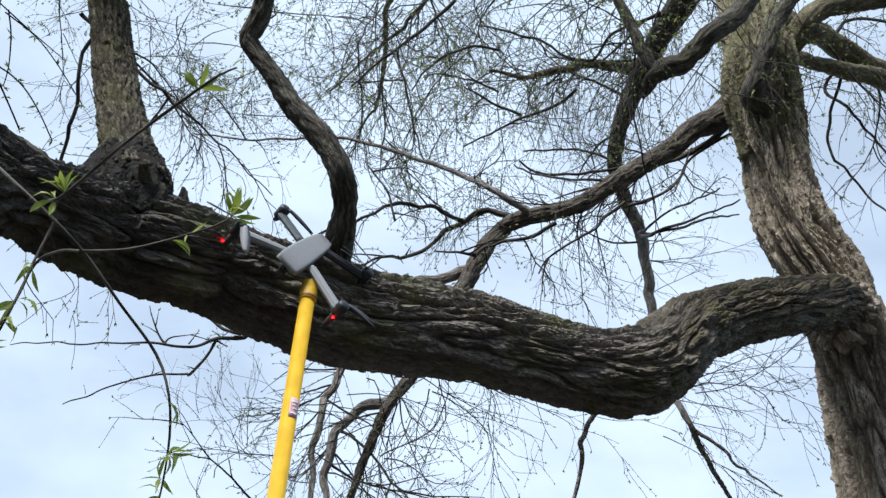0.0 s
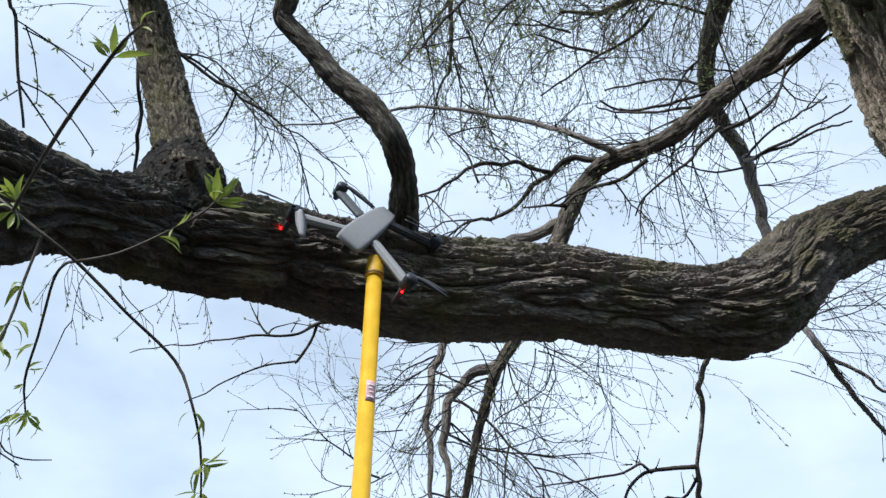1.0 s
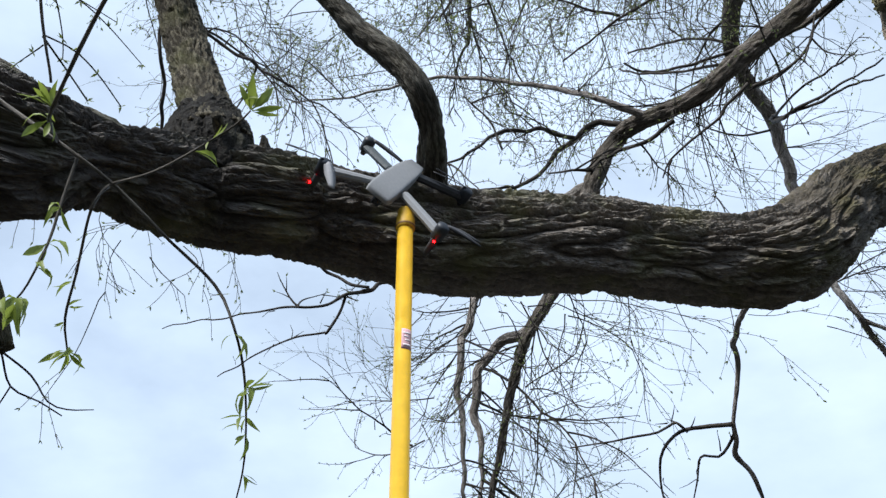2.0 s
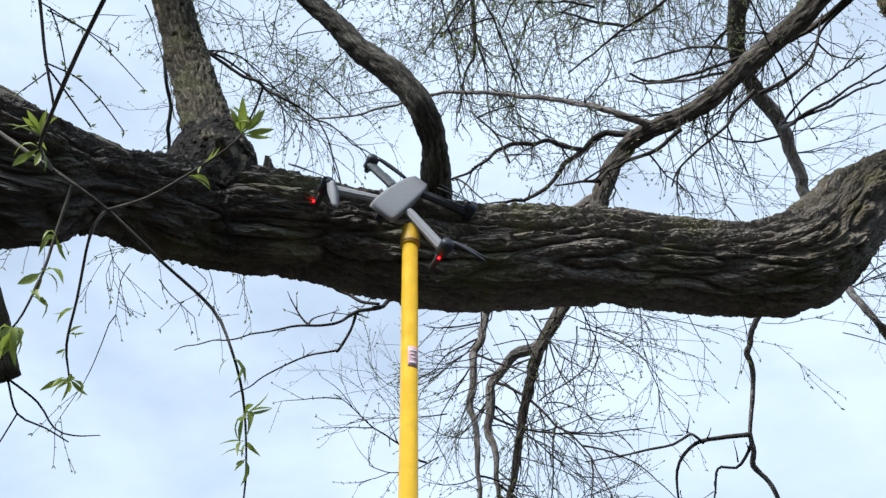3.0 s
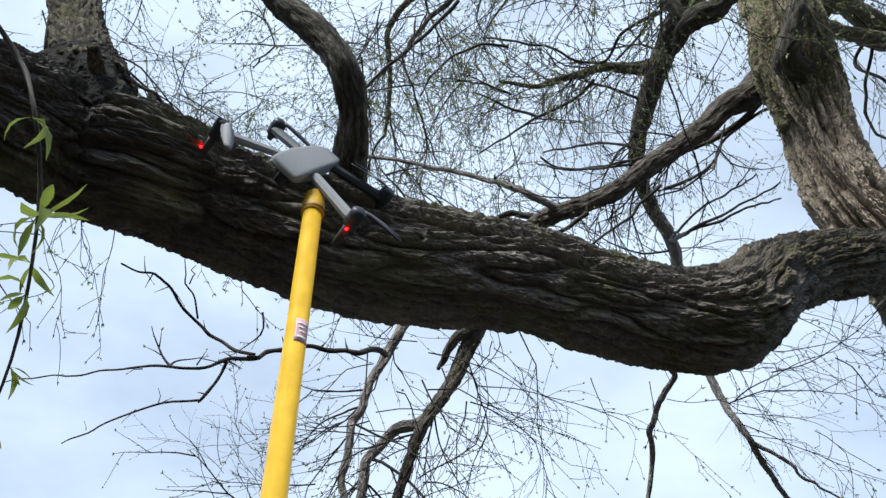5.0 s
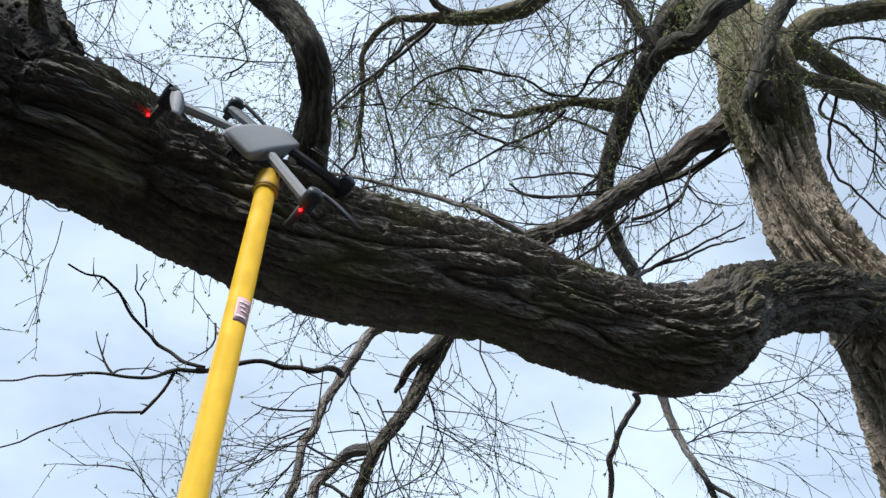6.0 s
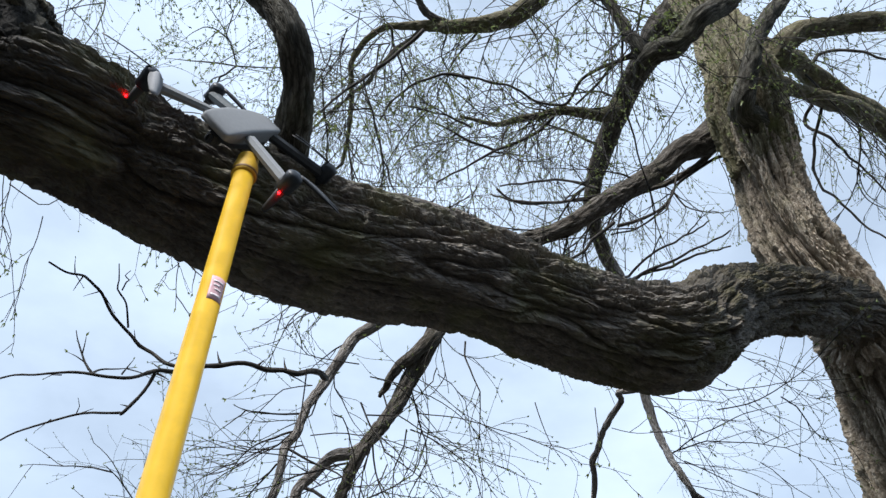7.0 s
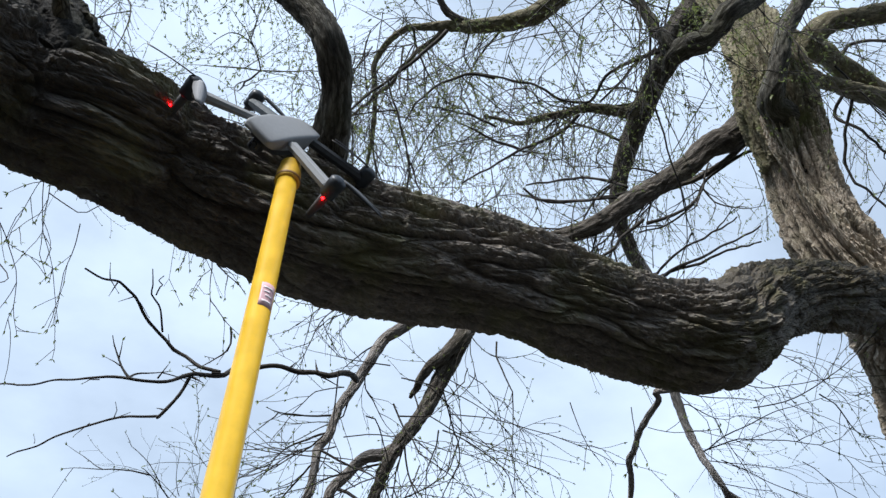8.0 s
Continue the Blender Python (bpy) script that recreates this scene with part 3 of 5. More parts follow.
G2 = [(0.42, 3.26, 4.52, 0.03), (0.16, 3.42, 4.67, 0.0235), (-0.022, 3.45, 4.62, 0.0215), (-0.216, 3.42, 4.395, 0.016), (-0.353, 3.36, 4.27, 0.0139), (-0.514, 3.258, 4.167, 0.010), (-0.7, 3.2, 4.0, 0.005)]
G3 = [(-0.02, 3.44, 4.61, 0.018), (-0.237, 3.189, 4.527, 0.0154), (-0.447, 3.006, 4.385, 0.0132), (-0.623, 2.864, 4.165, 0.0095), (-0.787, 2.733, 3.960, 0.0065)]
STUB2 = [(0.06, 3.26, 4.08, 0.048), (-0.083, 3.212, 3.782, 0.0379), (-0.212, 3.237, 3.678, 0.0288), (-0.284, 3.313, 3.592, 0.0173), (-0.312, 3.344, 3.558, 0.0072)]
AXTW = [(1.80, 3.03, 5.36, 0.036), (1.704, 3.154, 5.209, 0.0252), (1.519, 3.203, 5.078, 0.0214), (1.287, 3.274, 4.998, 0.0178), (0.967, 3.356, 4.904, 0.0125), (0.6, 3.42, 4.8, 0.006)]
BB = [(2.141, 3.239, 7.424, 0.170), (1.947, 3.648, 7.433, 0.145), (1.779, 4.029, 7.359, 0.118), (1.704, 4.259, 7.308, 0.109), (1.581, 4.704, 7.107, 0.0978), (1.44, 5.10, 6.80, 0.078),
      (1.60, 5.526, 6.520, 0.070), (1.797, 5.829, 6.309, 0.064), (1.856, 5.965, 5.980, 0.056), (1.901, 6.118, 5.465, 0.05), (1.96, 6.2, 4.9, 0.038), (2.025, 5.95, 4.35, 0.030), (2.199, 6.141, 4.108, 0.027), (2.404, 6.431, 3.922, 0.0235), (2.683, 6.834, 3.771, 0.021), (3.0, 7.1, 3.5, 0.02)]
MS = [(2.05, 3.05, 8.0, 0.14), (1.5, 3.2, 8.35, 0.115), (1.176, 3.463, 8.242, 0.106), (0.858, 3.691, 7.985, 0.1), (0.539, 3.806, 7.853, 0.088), (0.062, 3.833, 7.821, 0.067), (-0.206, 3.894, 7.901, 0.048), (-0.536, 3.948, 7.989, 0.0354), (-0.754, 4.046, 7.879, 0.0327), (-0.863, 4.172, 7.736, 0.03), (-0.885, 4.499, 7.369, 0.0245), (-0.962, 4.825, 7.003, 0.0164)]
MS2 = [(-0.152, 3.884, 7.9, 0.029), (-0.475, 4.062, 7.712, 0.0242), (-0.744, 4.258, 7.490, 0.0188), (-1.013, 4.400, 7.329, 0.0134), (-1.4, 4.6, 7.0, 0.008)]
MS3 = [(0.1, 3.833, 7.82, 0.045), (-0.150, 3.741, 7.923, 0.0371), (-0.282, 3.600, 8.081, 0.0318), (-0.5, 3.4, 8.4, 0.025)]
MOSS = [(1.72, 4.25, 7.3, 0.08), (1.498, 4.335, 7.114, 0.0575), (1.142, 4.237, 7.072, 0.0464), (0.770, 4.218, 6.942, 0.0355), (0.458, 4.194, 6.817, 0.0225), (0.156, 4.081, 6.792, 0.0148)]
NEARFORK = [(2.506, 2.327, 6.517, 0.055), (1.907, 1.852, 5.716, 0.058), (1.465, 1.718, 4.902, 0.056), (1.226, 1.689, 4.533, 0.051), (1.080, 1.678, 4.353, 0.047), (0.958, 1.721, 4.247, 0.046), (0.885, 1.753, 4.215, 0.048), (0.829, 1.795, 4.205, 0.038), (0.817, 1.923, 4.218, 0.012)]
TB1 = [(0.859, 1.785, 4.214, 0.036), (0.816, 1.765, 4.266, 0.031), (0.791, 1.747, 4.347, 0.028), (0.758, 1.737, 4.483, 0.026), (0.707, 1.707, 4.631, 0.024), (0.659, 1.709, 4.986, 0.020)]
RB1 = [(1.95, 2.93, 5.35, 0.13), (2.075, 2.808, 5.599, 0.0935), (2.188, 2.717, 5.777, 0.08), (2.419, 2.712, 5.934, 0.0705), (2.696, 2.743, 6.051, 0.0682), (3.059, 2.781, 6.161, 0.0657), (3.512, 2.842, 6.245, 0.059), (4.4, 3.0, 6.3, 0.045)]
FB = [(1.93, 2.80, 5.0, 0.09), (1.698, 2.631, 4.970, 0.0732), (1.730, 2.483, 5.136, 0.0573), (1.822, 2.423, 5.384, 0.0491), (2.000, 2.411, 5.669, 0.0511), (2.214, 2.400, 5.983, 0.0498), (2.506, 2.327, 6.517, 0.06), (2.75, 2.3, 7.1, 0.055)]
RB2 = [(2.1, 2.9, 6.0, 0.12), (2.370, 2.996, 6.067, 0.085), (2.715, 3.252, 6.232, 0.080), (3.127, 3.562, 6.337, 0.09), (3.507, 3.806, 6.365, 0.098), (4.046, 4.137, 6.297, 0.095), (5.2, 4.8, 6.1, 0.09)]
RB3 = [(2.1, 2.9, 5.65, 0.08), (2.279, 3.006, 5.754, 0.0492), (2.656, 3.246, 5.937, 0.0602), (3.159, 3.558, 6.191, 0.0734), (3.5, 3.79, 6.33, 0.0818)]
DK = [(0.62, 1.56, 2.62, 0.013), (0.499, 1.779, 2.641, 0.0098), (0.498, 1.913, 2.653, 0.009), (0.479, 2.207, 2.659, 0.0105), (0.514, 2.349, 2.607, 0.0092), (0.462, 2.465, 2.447, 0.0085), (0.475, 2.546, 2.342, 0.0103), (0.526, 2.623, 2.254, 0.0082), (0.55, 2.7, 2.1, 0.004)]
DD1 = [(0.458, 2.460, 2.444, 0.0112), (0.327, 2.435, 2.428, 0.0092), (0.213, 2.424, 2.395, 0.0072), (0.188, 2.504, 2.255, 0.0051), (0.172, 2.554, 2.1, 0.003)]
DD2 = [(0.296, 2.431, 2.420, 0.0061), (0.243, 2.398, 2.451, 0.0061), (0.105, 2.394, 2.397, 0.0051), (-0.127, 2.348, 2.369, 0.0031)]
DD3 = [(0.465, 2.484, 2.42, 0.0072), (0.392, 2.502, 2.348, 0.0061), (0.328, 2.500, 2.323, 0.0051), (0.286, 2.534, 2.2, 0.003)]
E1 = [(-1.77, 1.625, 4.375, 0.013), (-1.714, 1.665, 4.336, 0.0119), (-1.611, 1.736, 4.266, 0.0106), (-1.461, 1.835, 4.172, 0.0093), (-1.301, 1.944, 4.067, 0.0080), (-1.162, 2.032, 3.984, 0.0053), (-0.9, 2.2, 3.8, 0.003)]
E3 = [(-1.10, 0.80, 3.9, 0.010), (-1.19, 1.04, 3.43, 0.0075), (-1.23, 1.18, 3.18, 0.007), (-1.26, 1.28, 3.0, 0.005)]
RTA = [(2.113, 5.992, 4.221, 0.0237), (2.300, 6.033, 4.107, 0.0211), (2.569, 6.188, 3.941, 0.0141), (2.9, 6.3, 3.75, 0.008)]
for i, pts in enumerate((LOWL, OTH, DK, STUB2, AXTW, BB[:7], BB[6:], MS, MS2, MS3, MOSS, TB1, NEARFORK, RB1, RB2, RB3, FB)):
    limb(crooked(pts, 1.9 if pts in (LOWL, OTH, DK, MS, MS2) else 1.0, i), BARK_DARK if pts in (FB, TB1, NEARFORK) else BARK_UPPER if pts in (RB1, RB2, RB3, MS, MOSS) else BARK_PALE if pts in (LOWL, OTH, DK, BB[6:]) else BARK_BRANCH, 40, 0.016, amp=min(0.005, 0.13 * pts[len(pts) // 2][3]), freq=70, long=12, seed=40 + i, lump=0.14)
for i, pts in enumerate((TW, TWLO, TWUP, TWV, TWW, G1, G2, G3, DD1, DD2, DD3, RTA, E1, E3)):
    limb([(x, y, z, r * 0.8) for x, y, z, r in crooked(pts, 1.0 if pts is G1 else 2.6, i + 20)], BARK_PALE if pts in (RTA, G1) else BARK_TWIG, 12, 0.025, seed=70 + i, lump=0.25)

# side branches and long twigs
SIDE = (
    [(0.94, 2.93, 4.40, 0.0105), (0.82, 2.98, 4.32, 0.0092), (0.77, 3.00, 4.26, 0.0080), (0.62, 3.05, 4.17, 0.0068), (0.50, 3.09, 4.09, 0.0055), (0.44, 3.12, 4.00, 0.0043)],
    [(0.31, 3.23, 4.93, 0.0050), (0.36, 3.16, 4.82, 0.0059), (0.53, 3.08, 4.70, 0.0067), (0.65, 2.98, 4.60, 0.0075), (0.80, 2.87, 4.51, 0.0083)],
    [(0.40, 3.54, 5.33, 0.0055), (0.61, 3.42, 5.24, 0.0072), (0.80, 3.30, 5.13, 0.0088), (0.99, 3.23, 4.97, 0.0102)],
    [(-0.17, 3.02, 4.07, 0.0043), (-0.03, 3.03, 4.07, 0.0072), (0.07, 3.04, 4.06, 0.0100)],
    [(0.53, 2.94, 4.24, 0.0130), (0.40, 2.99, 4.17, 0.0112), (0.23, 3.01, 4.14, 0.0094), (0.12, 3.02, 4.10, 0.0075), (0.06, 3.05, 4.04, 0.0057)],
    [(1.797, 5.829, 6.30, 0.02), (1.49, 4.53, 5.32, 0.0150), (1.61, 4.26, 5.22, 0.0117), (1.77, 3.98, 5.12, 0.0086), (1.94, 3.66, 5.03, 0.0057)],
    [(1.797, 5.829, 6.30, 0.02), (1.52, 4.51, 5.33, 0.0129), (1.72, 4.23, 5.21, 0.0103), (1.86, 3.96, 5.10, 0.0080), (1.94, 3.73, 4.95, 0.0057)],
    [(1.797, 5.829, 6.30, 0.02), (1.52, 4.66, 5.48, 0.0111), (1.68, 4.32, 5.45, 0.0089), (1.84, 4.03, 5.35, 0.0069), (1.87, 3.79, 5.24, 0.0049)],
    [(-0.04, 3.53, 5.35, 0.0055), (0.15, 3.43, 5.39, 0.0073), (0.35, 3.31, 5.42, 0.0090), (0.58, 3.20, 5.44, 0.0107), (0.73, 3.06, 5.48, 0.0124)],
    [(0.39, 3.50, 5.65, 0.0115), (0.15, 3.44, 5.73, 0.0086), (-0.05, 3.36, 5.79, 0.0057)],
    [(1.39, 2.94, 4.85, 0.0049), (1.30, 2.98, 4.63, 0.0069), (1.15, 2.98, 4.49, 0.0088), (0.96, 2.94, 4.38, 0.0105)],
    [(-0.58, 2.75, 4.49, 0.0044), (-0.44, 2.81, 4.30, 0.0057), (-0.39, 2.82, 4.13, 0.0070)],
    [(0.04, 3.90, 7.17, 0.0093), (0.34, 3.92, 7.11, 0.0102), (0.63, 3.95, 7.03, 0.0112), (0.83, 4.02, 6.92, 0.0121), (1.07, 3.99, 6.86, 0.0130), (1.20, 3.80, 6.94, 0.0139), (1.35, 3.69, 6.95, 0.0148), (1.58, 3.54, 6.94, 0.0158)],
    [(1.63, 3.61, 7.00, 0.0160), (1.48, 3.68, 7.00, 0.0137), (1.35, 3.82, 6.94, 0.0114), (1.16, 4.00, 6.85, 0.0091)],
    [(0.34, 3.18, 4.92, 0.0063), (0.41, 3.23, 4.90, 0.0075), (0.59, 3.26, 4.88, 0.0087), (0.87, 3.22, 4.88, 0.0100), (1.02, 3.20, 4.90, 0.0112)],
    [(1.84, 2.93, 5.02, 0.012), (1.71, 3.11, 5.13, 0.0102), (1.48, 3.21, 5.01, 0.0088), (1.40, 3.23, 4.87, 0.0074), (1.22, 3.30, 4.73, 0.0060), (1.02, 3.30, 4.65, 0.0047)],
    [(2.72, 3.25, 6.25, 0.0158), (2.87, 3.25, 6.49, 0.0134), (3.04, 3.14, 6.37, 0.0110), (3.22, 3.10, 6.19, 0.0087)],
    [(2.87, 3.37, 6.27, 0.015), (2.77, 3.60, 6.12, 0.0131), (2.87, 3.57, 5.88, 0.0107), (2.98, 3.58, 5.61, 0.0084), (3.09, 3.59, 5.30, 0.0061)],
    [(2.75, 3.31, 6.0, 0.012), (2.67, 3.62, 5.59, 0.0102), (2.77, 3.65, 5.28, 0.0087), (2.86, 3.63, 5.02, 0.0072), (2.90, 3.56, 4.83, 0.0057)],
    [(-0.12, 2.75, 6.01, 0.0142), (-0.29, 2.82, 5.84, 0.0122), (-0.49, 2.87, 5.66, 0.0102), (-0.64, 2.90, 5.50, 0.0084), (-0.79, 2.93, 5.32, 0.0065)],
    [(-0.50, 2.81, 5.58, 0.0067), (-0.46, 2.90, 5.43, 0.0062), (-0.40, 3.02, 5.24, 0.0057), (-0.34, 3.13, 5.05, 0.0052), (-0.29, 3.18, 4.91, 0.0047)],
    [(0.19, 2.90, 5.67, 0.0102), (0.01, 2.85, 5.65, 0.0089), (-0.18, 2.87, 5.57, 0.0075), (-0.32, 2.93, 5.45, 0.0062), (-0.39, 2.98, 5.34, 0.0049)],
    [(0.21, 3.40, 5.79, 0.0092), (0.03, 3.27, 5.77, 0.0072), (-0.17, 3.18, 5.71, 0.0053)],
)
for i, pts in enumerate(SIDE):
    limb(crooked(pts, 1.4, i + 50), BARK_TWIG, 10, 0.03, seed=120 + i, lump=0.25, name="side_branch")

# near twigs in leaf
N1 = [(-0.96, 0.19, 2.55, 0.006), (-0.65, 0.03, 2.28, 0.0042), (-0.461, -0.015, 2.130, 0.0032), (-0.416, -0.009, 2.093, 0.003), (-0.352, -0.002, 2.044, 0.0027), (-0.315, 0.031, 2.016, 0.0024), (-0.287, 0.075, 1.986, 0.0022), (-0.261, 0.127, 1.958, 0.0023), (-0.240, 0.134, 1.918, 0.002), (-0.240, 0.162, 1.886, 0.0018), (-0.246, 0.190, 1.843, 0.0015), (-0.257, 0.214, 1.810, 0.0013), (-0.274, 0.236, 1.780, 0.001)]
N1A = [(-0.315, 0.031, 2.016, 0.0019), (-0.267, 0.020, 2.012, 0.0016), (-0.222, 0.006, 2.015, 0.0014), (-0.179, -0.009, 2.020, 0.0013), (-0.163, -0.015, 2.027, 0.0011)]
N1B = [(-0.338, 0.010, 2.036, 0.0022), (-0.344, 0.013, 1.991, 0.0019), (-0.345, 0.013, 1.951, 0.0016), (-0.354, 0.014, 1.915, 0.0013), (-0.360, 0.014, 1.904, 0.0011)]
N2 = [(-0.315, 0.031, 2.016, 0.0022), (-0.375, 0.085, 2.05, 0.0022), (-0.43, 0.137, 2.065, 0.0023), (-0.464, 0.177, 2.024, 0.0021), (-0.489, 0.205, 1.986, 0.002), (-0.492, 0.224, 1.955, 0.0014)]
NC = [(-0.352, -0.002, 2.044, 0.0024), (-0.30, -0.060, 2.005, 0.0022), (-0.266, -0.094, 1.986, 0.0021), (-0.20, -0.145, 1.997, 0.0020), (-0.136, -0.190, 2.006, 0.0017), (-0.120, -0.199, 2.010, 0.0012), (-0.108, -0.205, 2.010, 0.0009)]
ND = [(-0.93, 0.35, 3.68, 0.009), (-0.80, 0.2, 3.1, 0.006), (-0.731, 0.187, 2.670, 0.0045), (-0.731, 0.216, 2.623, 0.0041), (-0.736, 0.263, 2.545, 0.0036), (-0.735, 0.297, 2.490, 0.0036), (-0.736, 0.309, 2.471, 0.003)]
NEAR = {}
for key, pts in (("N1", N1), ("N1A", N1A), ("N1B", N1B), ("N2", N2), ("NC", NC), ("ND", ND)):
    NEAR[key] = limb([(x, y, z, r * 0.66) for x, y, z, r in pts], BARK_NEAR, 8, 0.012, seed=90, lump=0.2, name="twig")

SHOOTS = (
    [(-0.740, 0.270, 2.536, 0.0019), (-0.738, 0.330, 2.519, 0.0016), (-0.735, 0.388, 2.499, 0.0014)],
    [(-0.738, 0.270, 2.538, 0.0016), (-0.718, 0.314, 2.542, 0.0014), (-0.706, 0.362, 2.532, 0.0013), (-0.695, 0.421, 2.506, 0.0011)],
    [(-0.710, 0.220, 2.605, 0.0013), (-0.719, 0.258, 2.589, 0.0012), (-0.734, 0.302, 2.559, 0.0010), (-0.750, 0.328, 2.542, 0.0008)],
    [(-0.719, 0.207, 2.606, 0.0013), (-0.699, 0.266, 2.611, 0.0011), (-0.668, 0.334, 2.613, 0.0008)],
    [(-0.714, 0.221, 2.600, 0.0013), (-0.690, 0.272, 2.604, 0.0012), (-0.673, 0.326, 2.595, 0.0010), (-0.652, 0.395, 2.571, 0.0008)],
    [(-0.743, 0.279, 2.526, 0.0013), (-0.769, 0.288, 2.525, 0.0011), (-0.804, 0.295, 2.515, 0.0008)],
)
for i, pts in enumerate(SHOOTS):
    limb(pts, BARK_TWIG, 7, 0.012, seed=150 + i, lump=0.2, name="twig")

# ---- fine twigs of the crown ----
strands, buds = Strands(), Buds()
random.seed(5)
for pts in SHOOTS:
    for x, y, z, r in pts[1:]:
        for _ in range(5):
            buds.add(np.array((x, y, z)) + np.array([random.gauss(0, 0.0006) for _ in range(3)]), (random.gauss(0, 1), random.gauss(0, 1), random.gauss(-0.3, 1)), random.uniform(0.008, 0.014))
for pts, count, length, droop in tuple((q, 4, 0.38, 0.05) for q in SIDE) + ((G1, 11, 0.8, 0.04), (G2, 9, 0.5, 0.04), (G3, 7, 0.5, 0.04), (L2[:9], 10, 0.7, 0.05), (L2[8:], 14, 0.5, 0.05), (LOWL, 12, 0.6, 0.04), (OTH, 16, 0.5, 0.04), (TW, 4, 0.3, 0.03), (MS, 30, 1.4, 0.10), (MS2, 16, 1.0, 0.10), (MOSS, 24, 1.2, 0.10), (BB[:11], 15, 1.1, 0.08), (BB[10:], 5, 0.5, 0.05), (RB1, 22, 0.9, 0.07), (RB2, 10, 1.1, 0.07), (AXTW, 9, 0.6, 0.05), (TB1, 14, 1.0, 0.09), (E1, 8, 0.7, 0.05)):
    C = smooth_path(pts, 0.05)
    for _ in range(round(count * 0.72)):
        i = random.randrange(len(C) // 5, len(C) - 1)
        t = C[min(i + 1, len(C) - 1), :3] - C[i, :3]
        t /= np.linalg.norm(t) + 1e-9
        d = t * 0.7 + np.array([random.gauss(0, 0.6), random.gauss(0, 0.6), random.gauss(0, 0.5)])
        twig(strands, buds, C[i, :3], d, length * random.uniform(0.6, 1.3), random.uniform(0.0034, 0.0068), droop, 0.11, edge=skirt if C[i, 2] > 4.8 else None)
# sprays: foot, way, length, count, spread, thickness, droop
SPRAYS = (((-0.16, 3.0, 3.29), (0.15, 0.23, -0.42), 0.7, 11, 0.55, 0.0035, 0.03), ((-0.31, 2.95, 3.12), (0.74, 0.2, -0.02), 1.0, 6, 0.28, 0.0035, 0.06),
          ((-0.62, 3.0, 3.31), (-0.57, -0.15, -0.41), 0.6, 6, 0.3, 0.003, 0.0), ((-0.68, 3.0, 2.89), (-0.59, -0.2, 0.0), 0.6, 7, 0.35, 0.0035, -0.02),
          ((-0.72, 3.1, 2.5), (-0.56, -0.3, 0.11), 0.8, 1, 0.05, 0.006, 0.0), ((-0.45, 3.1, 2.79), (0.48, 0.09, 0.06), 0.75, 6, 0.4, 0.0035, 0.0),
          ((-1.48, 1.48, 3.0), (0.1, 0.15, -0.2), 0.36, 3, 0.4, 0.002, 0.05), ((-1.48, 1.48, 3.0), (-0.19, 0.05, -0.11), 0.42, 5, 0.4, 0.002, 0.07),
          ((-0.6, 2.9, 5.75), (-0.1, 0.37, -0.65), 0.9, 4, 0.2, 0.006, 0.0), ((0.84, 2.5, 3.17), (0.64, 0.31, -0.04), 0.8, 3, 0.25, 0.003, 0.03),
          ((1.0, 2.5, 3.22), (0.53, 0.21, 0.06), 0.7, 4, 0.25, 0.003, 0.04), ((-1.06, 2.37, 3.59), (0.05, 0.2, -0.22), 0.33, 2, 0.1, 0.005, 0.0),
          ((-2.13, 5.92, 3.9), (-0.09, -0.36, 0.45), 0.7, 8, 0.4, 0.004, -0.03),
          ((-1.37, 1.42, 3.12), (0.16, 0.13, -0.15), 0.4, 3, 0.35, 0.002, 0.06), ((-1.37, 1.42, 3.12), (0.0, 0.2, -0.32), 0.5, 4, 0.35, 0.002, 0.05),
          ((0.50, 1.95, 2.62), (0.0, 0.2, -0.5), 0.2, 3, 0.35, 0.002, 0.02), ((0.60, 1.9, 2.68), (0.8, 0.35, -0.12), 0.32, 2, 0.2, 0.0016, 0.03),
          ((-2.15, 3.1, 5.9), (0.2, 0.3, -0.5), 1.0, 6, 0.5, 0.004, 0.03), ((-2.6, 3.0, 5.8), (0.3, 0.3, -0.5), 1.0, 5, 0.5, 0.004, 0.03), ((-1.9, 3.5, 5.75), (-0.2, 0.3, -0.4), 0.9, 6, 0.5, 0.004, 0.03),
          ((-0.65, 3.2, 6.6), (-0.2, 0.4, -0.4), 1.0, 6, 0.5, 0.005, 0.04), ((-2.3, 2.3, 5.4), (0.2, 0.3, 0.1), 0.9, 6, 0.5, 0.004, 0.02))
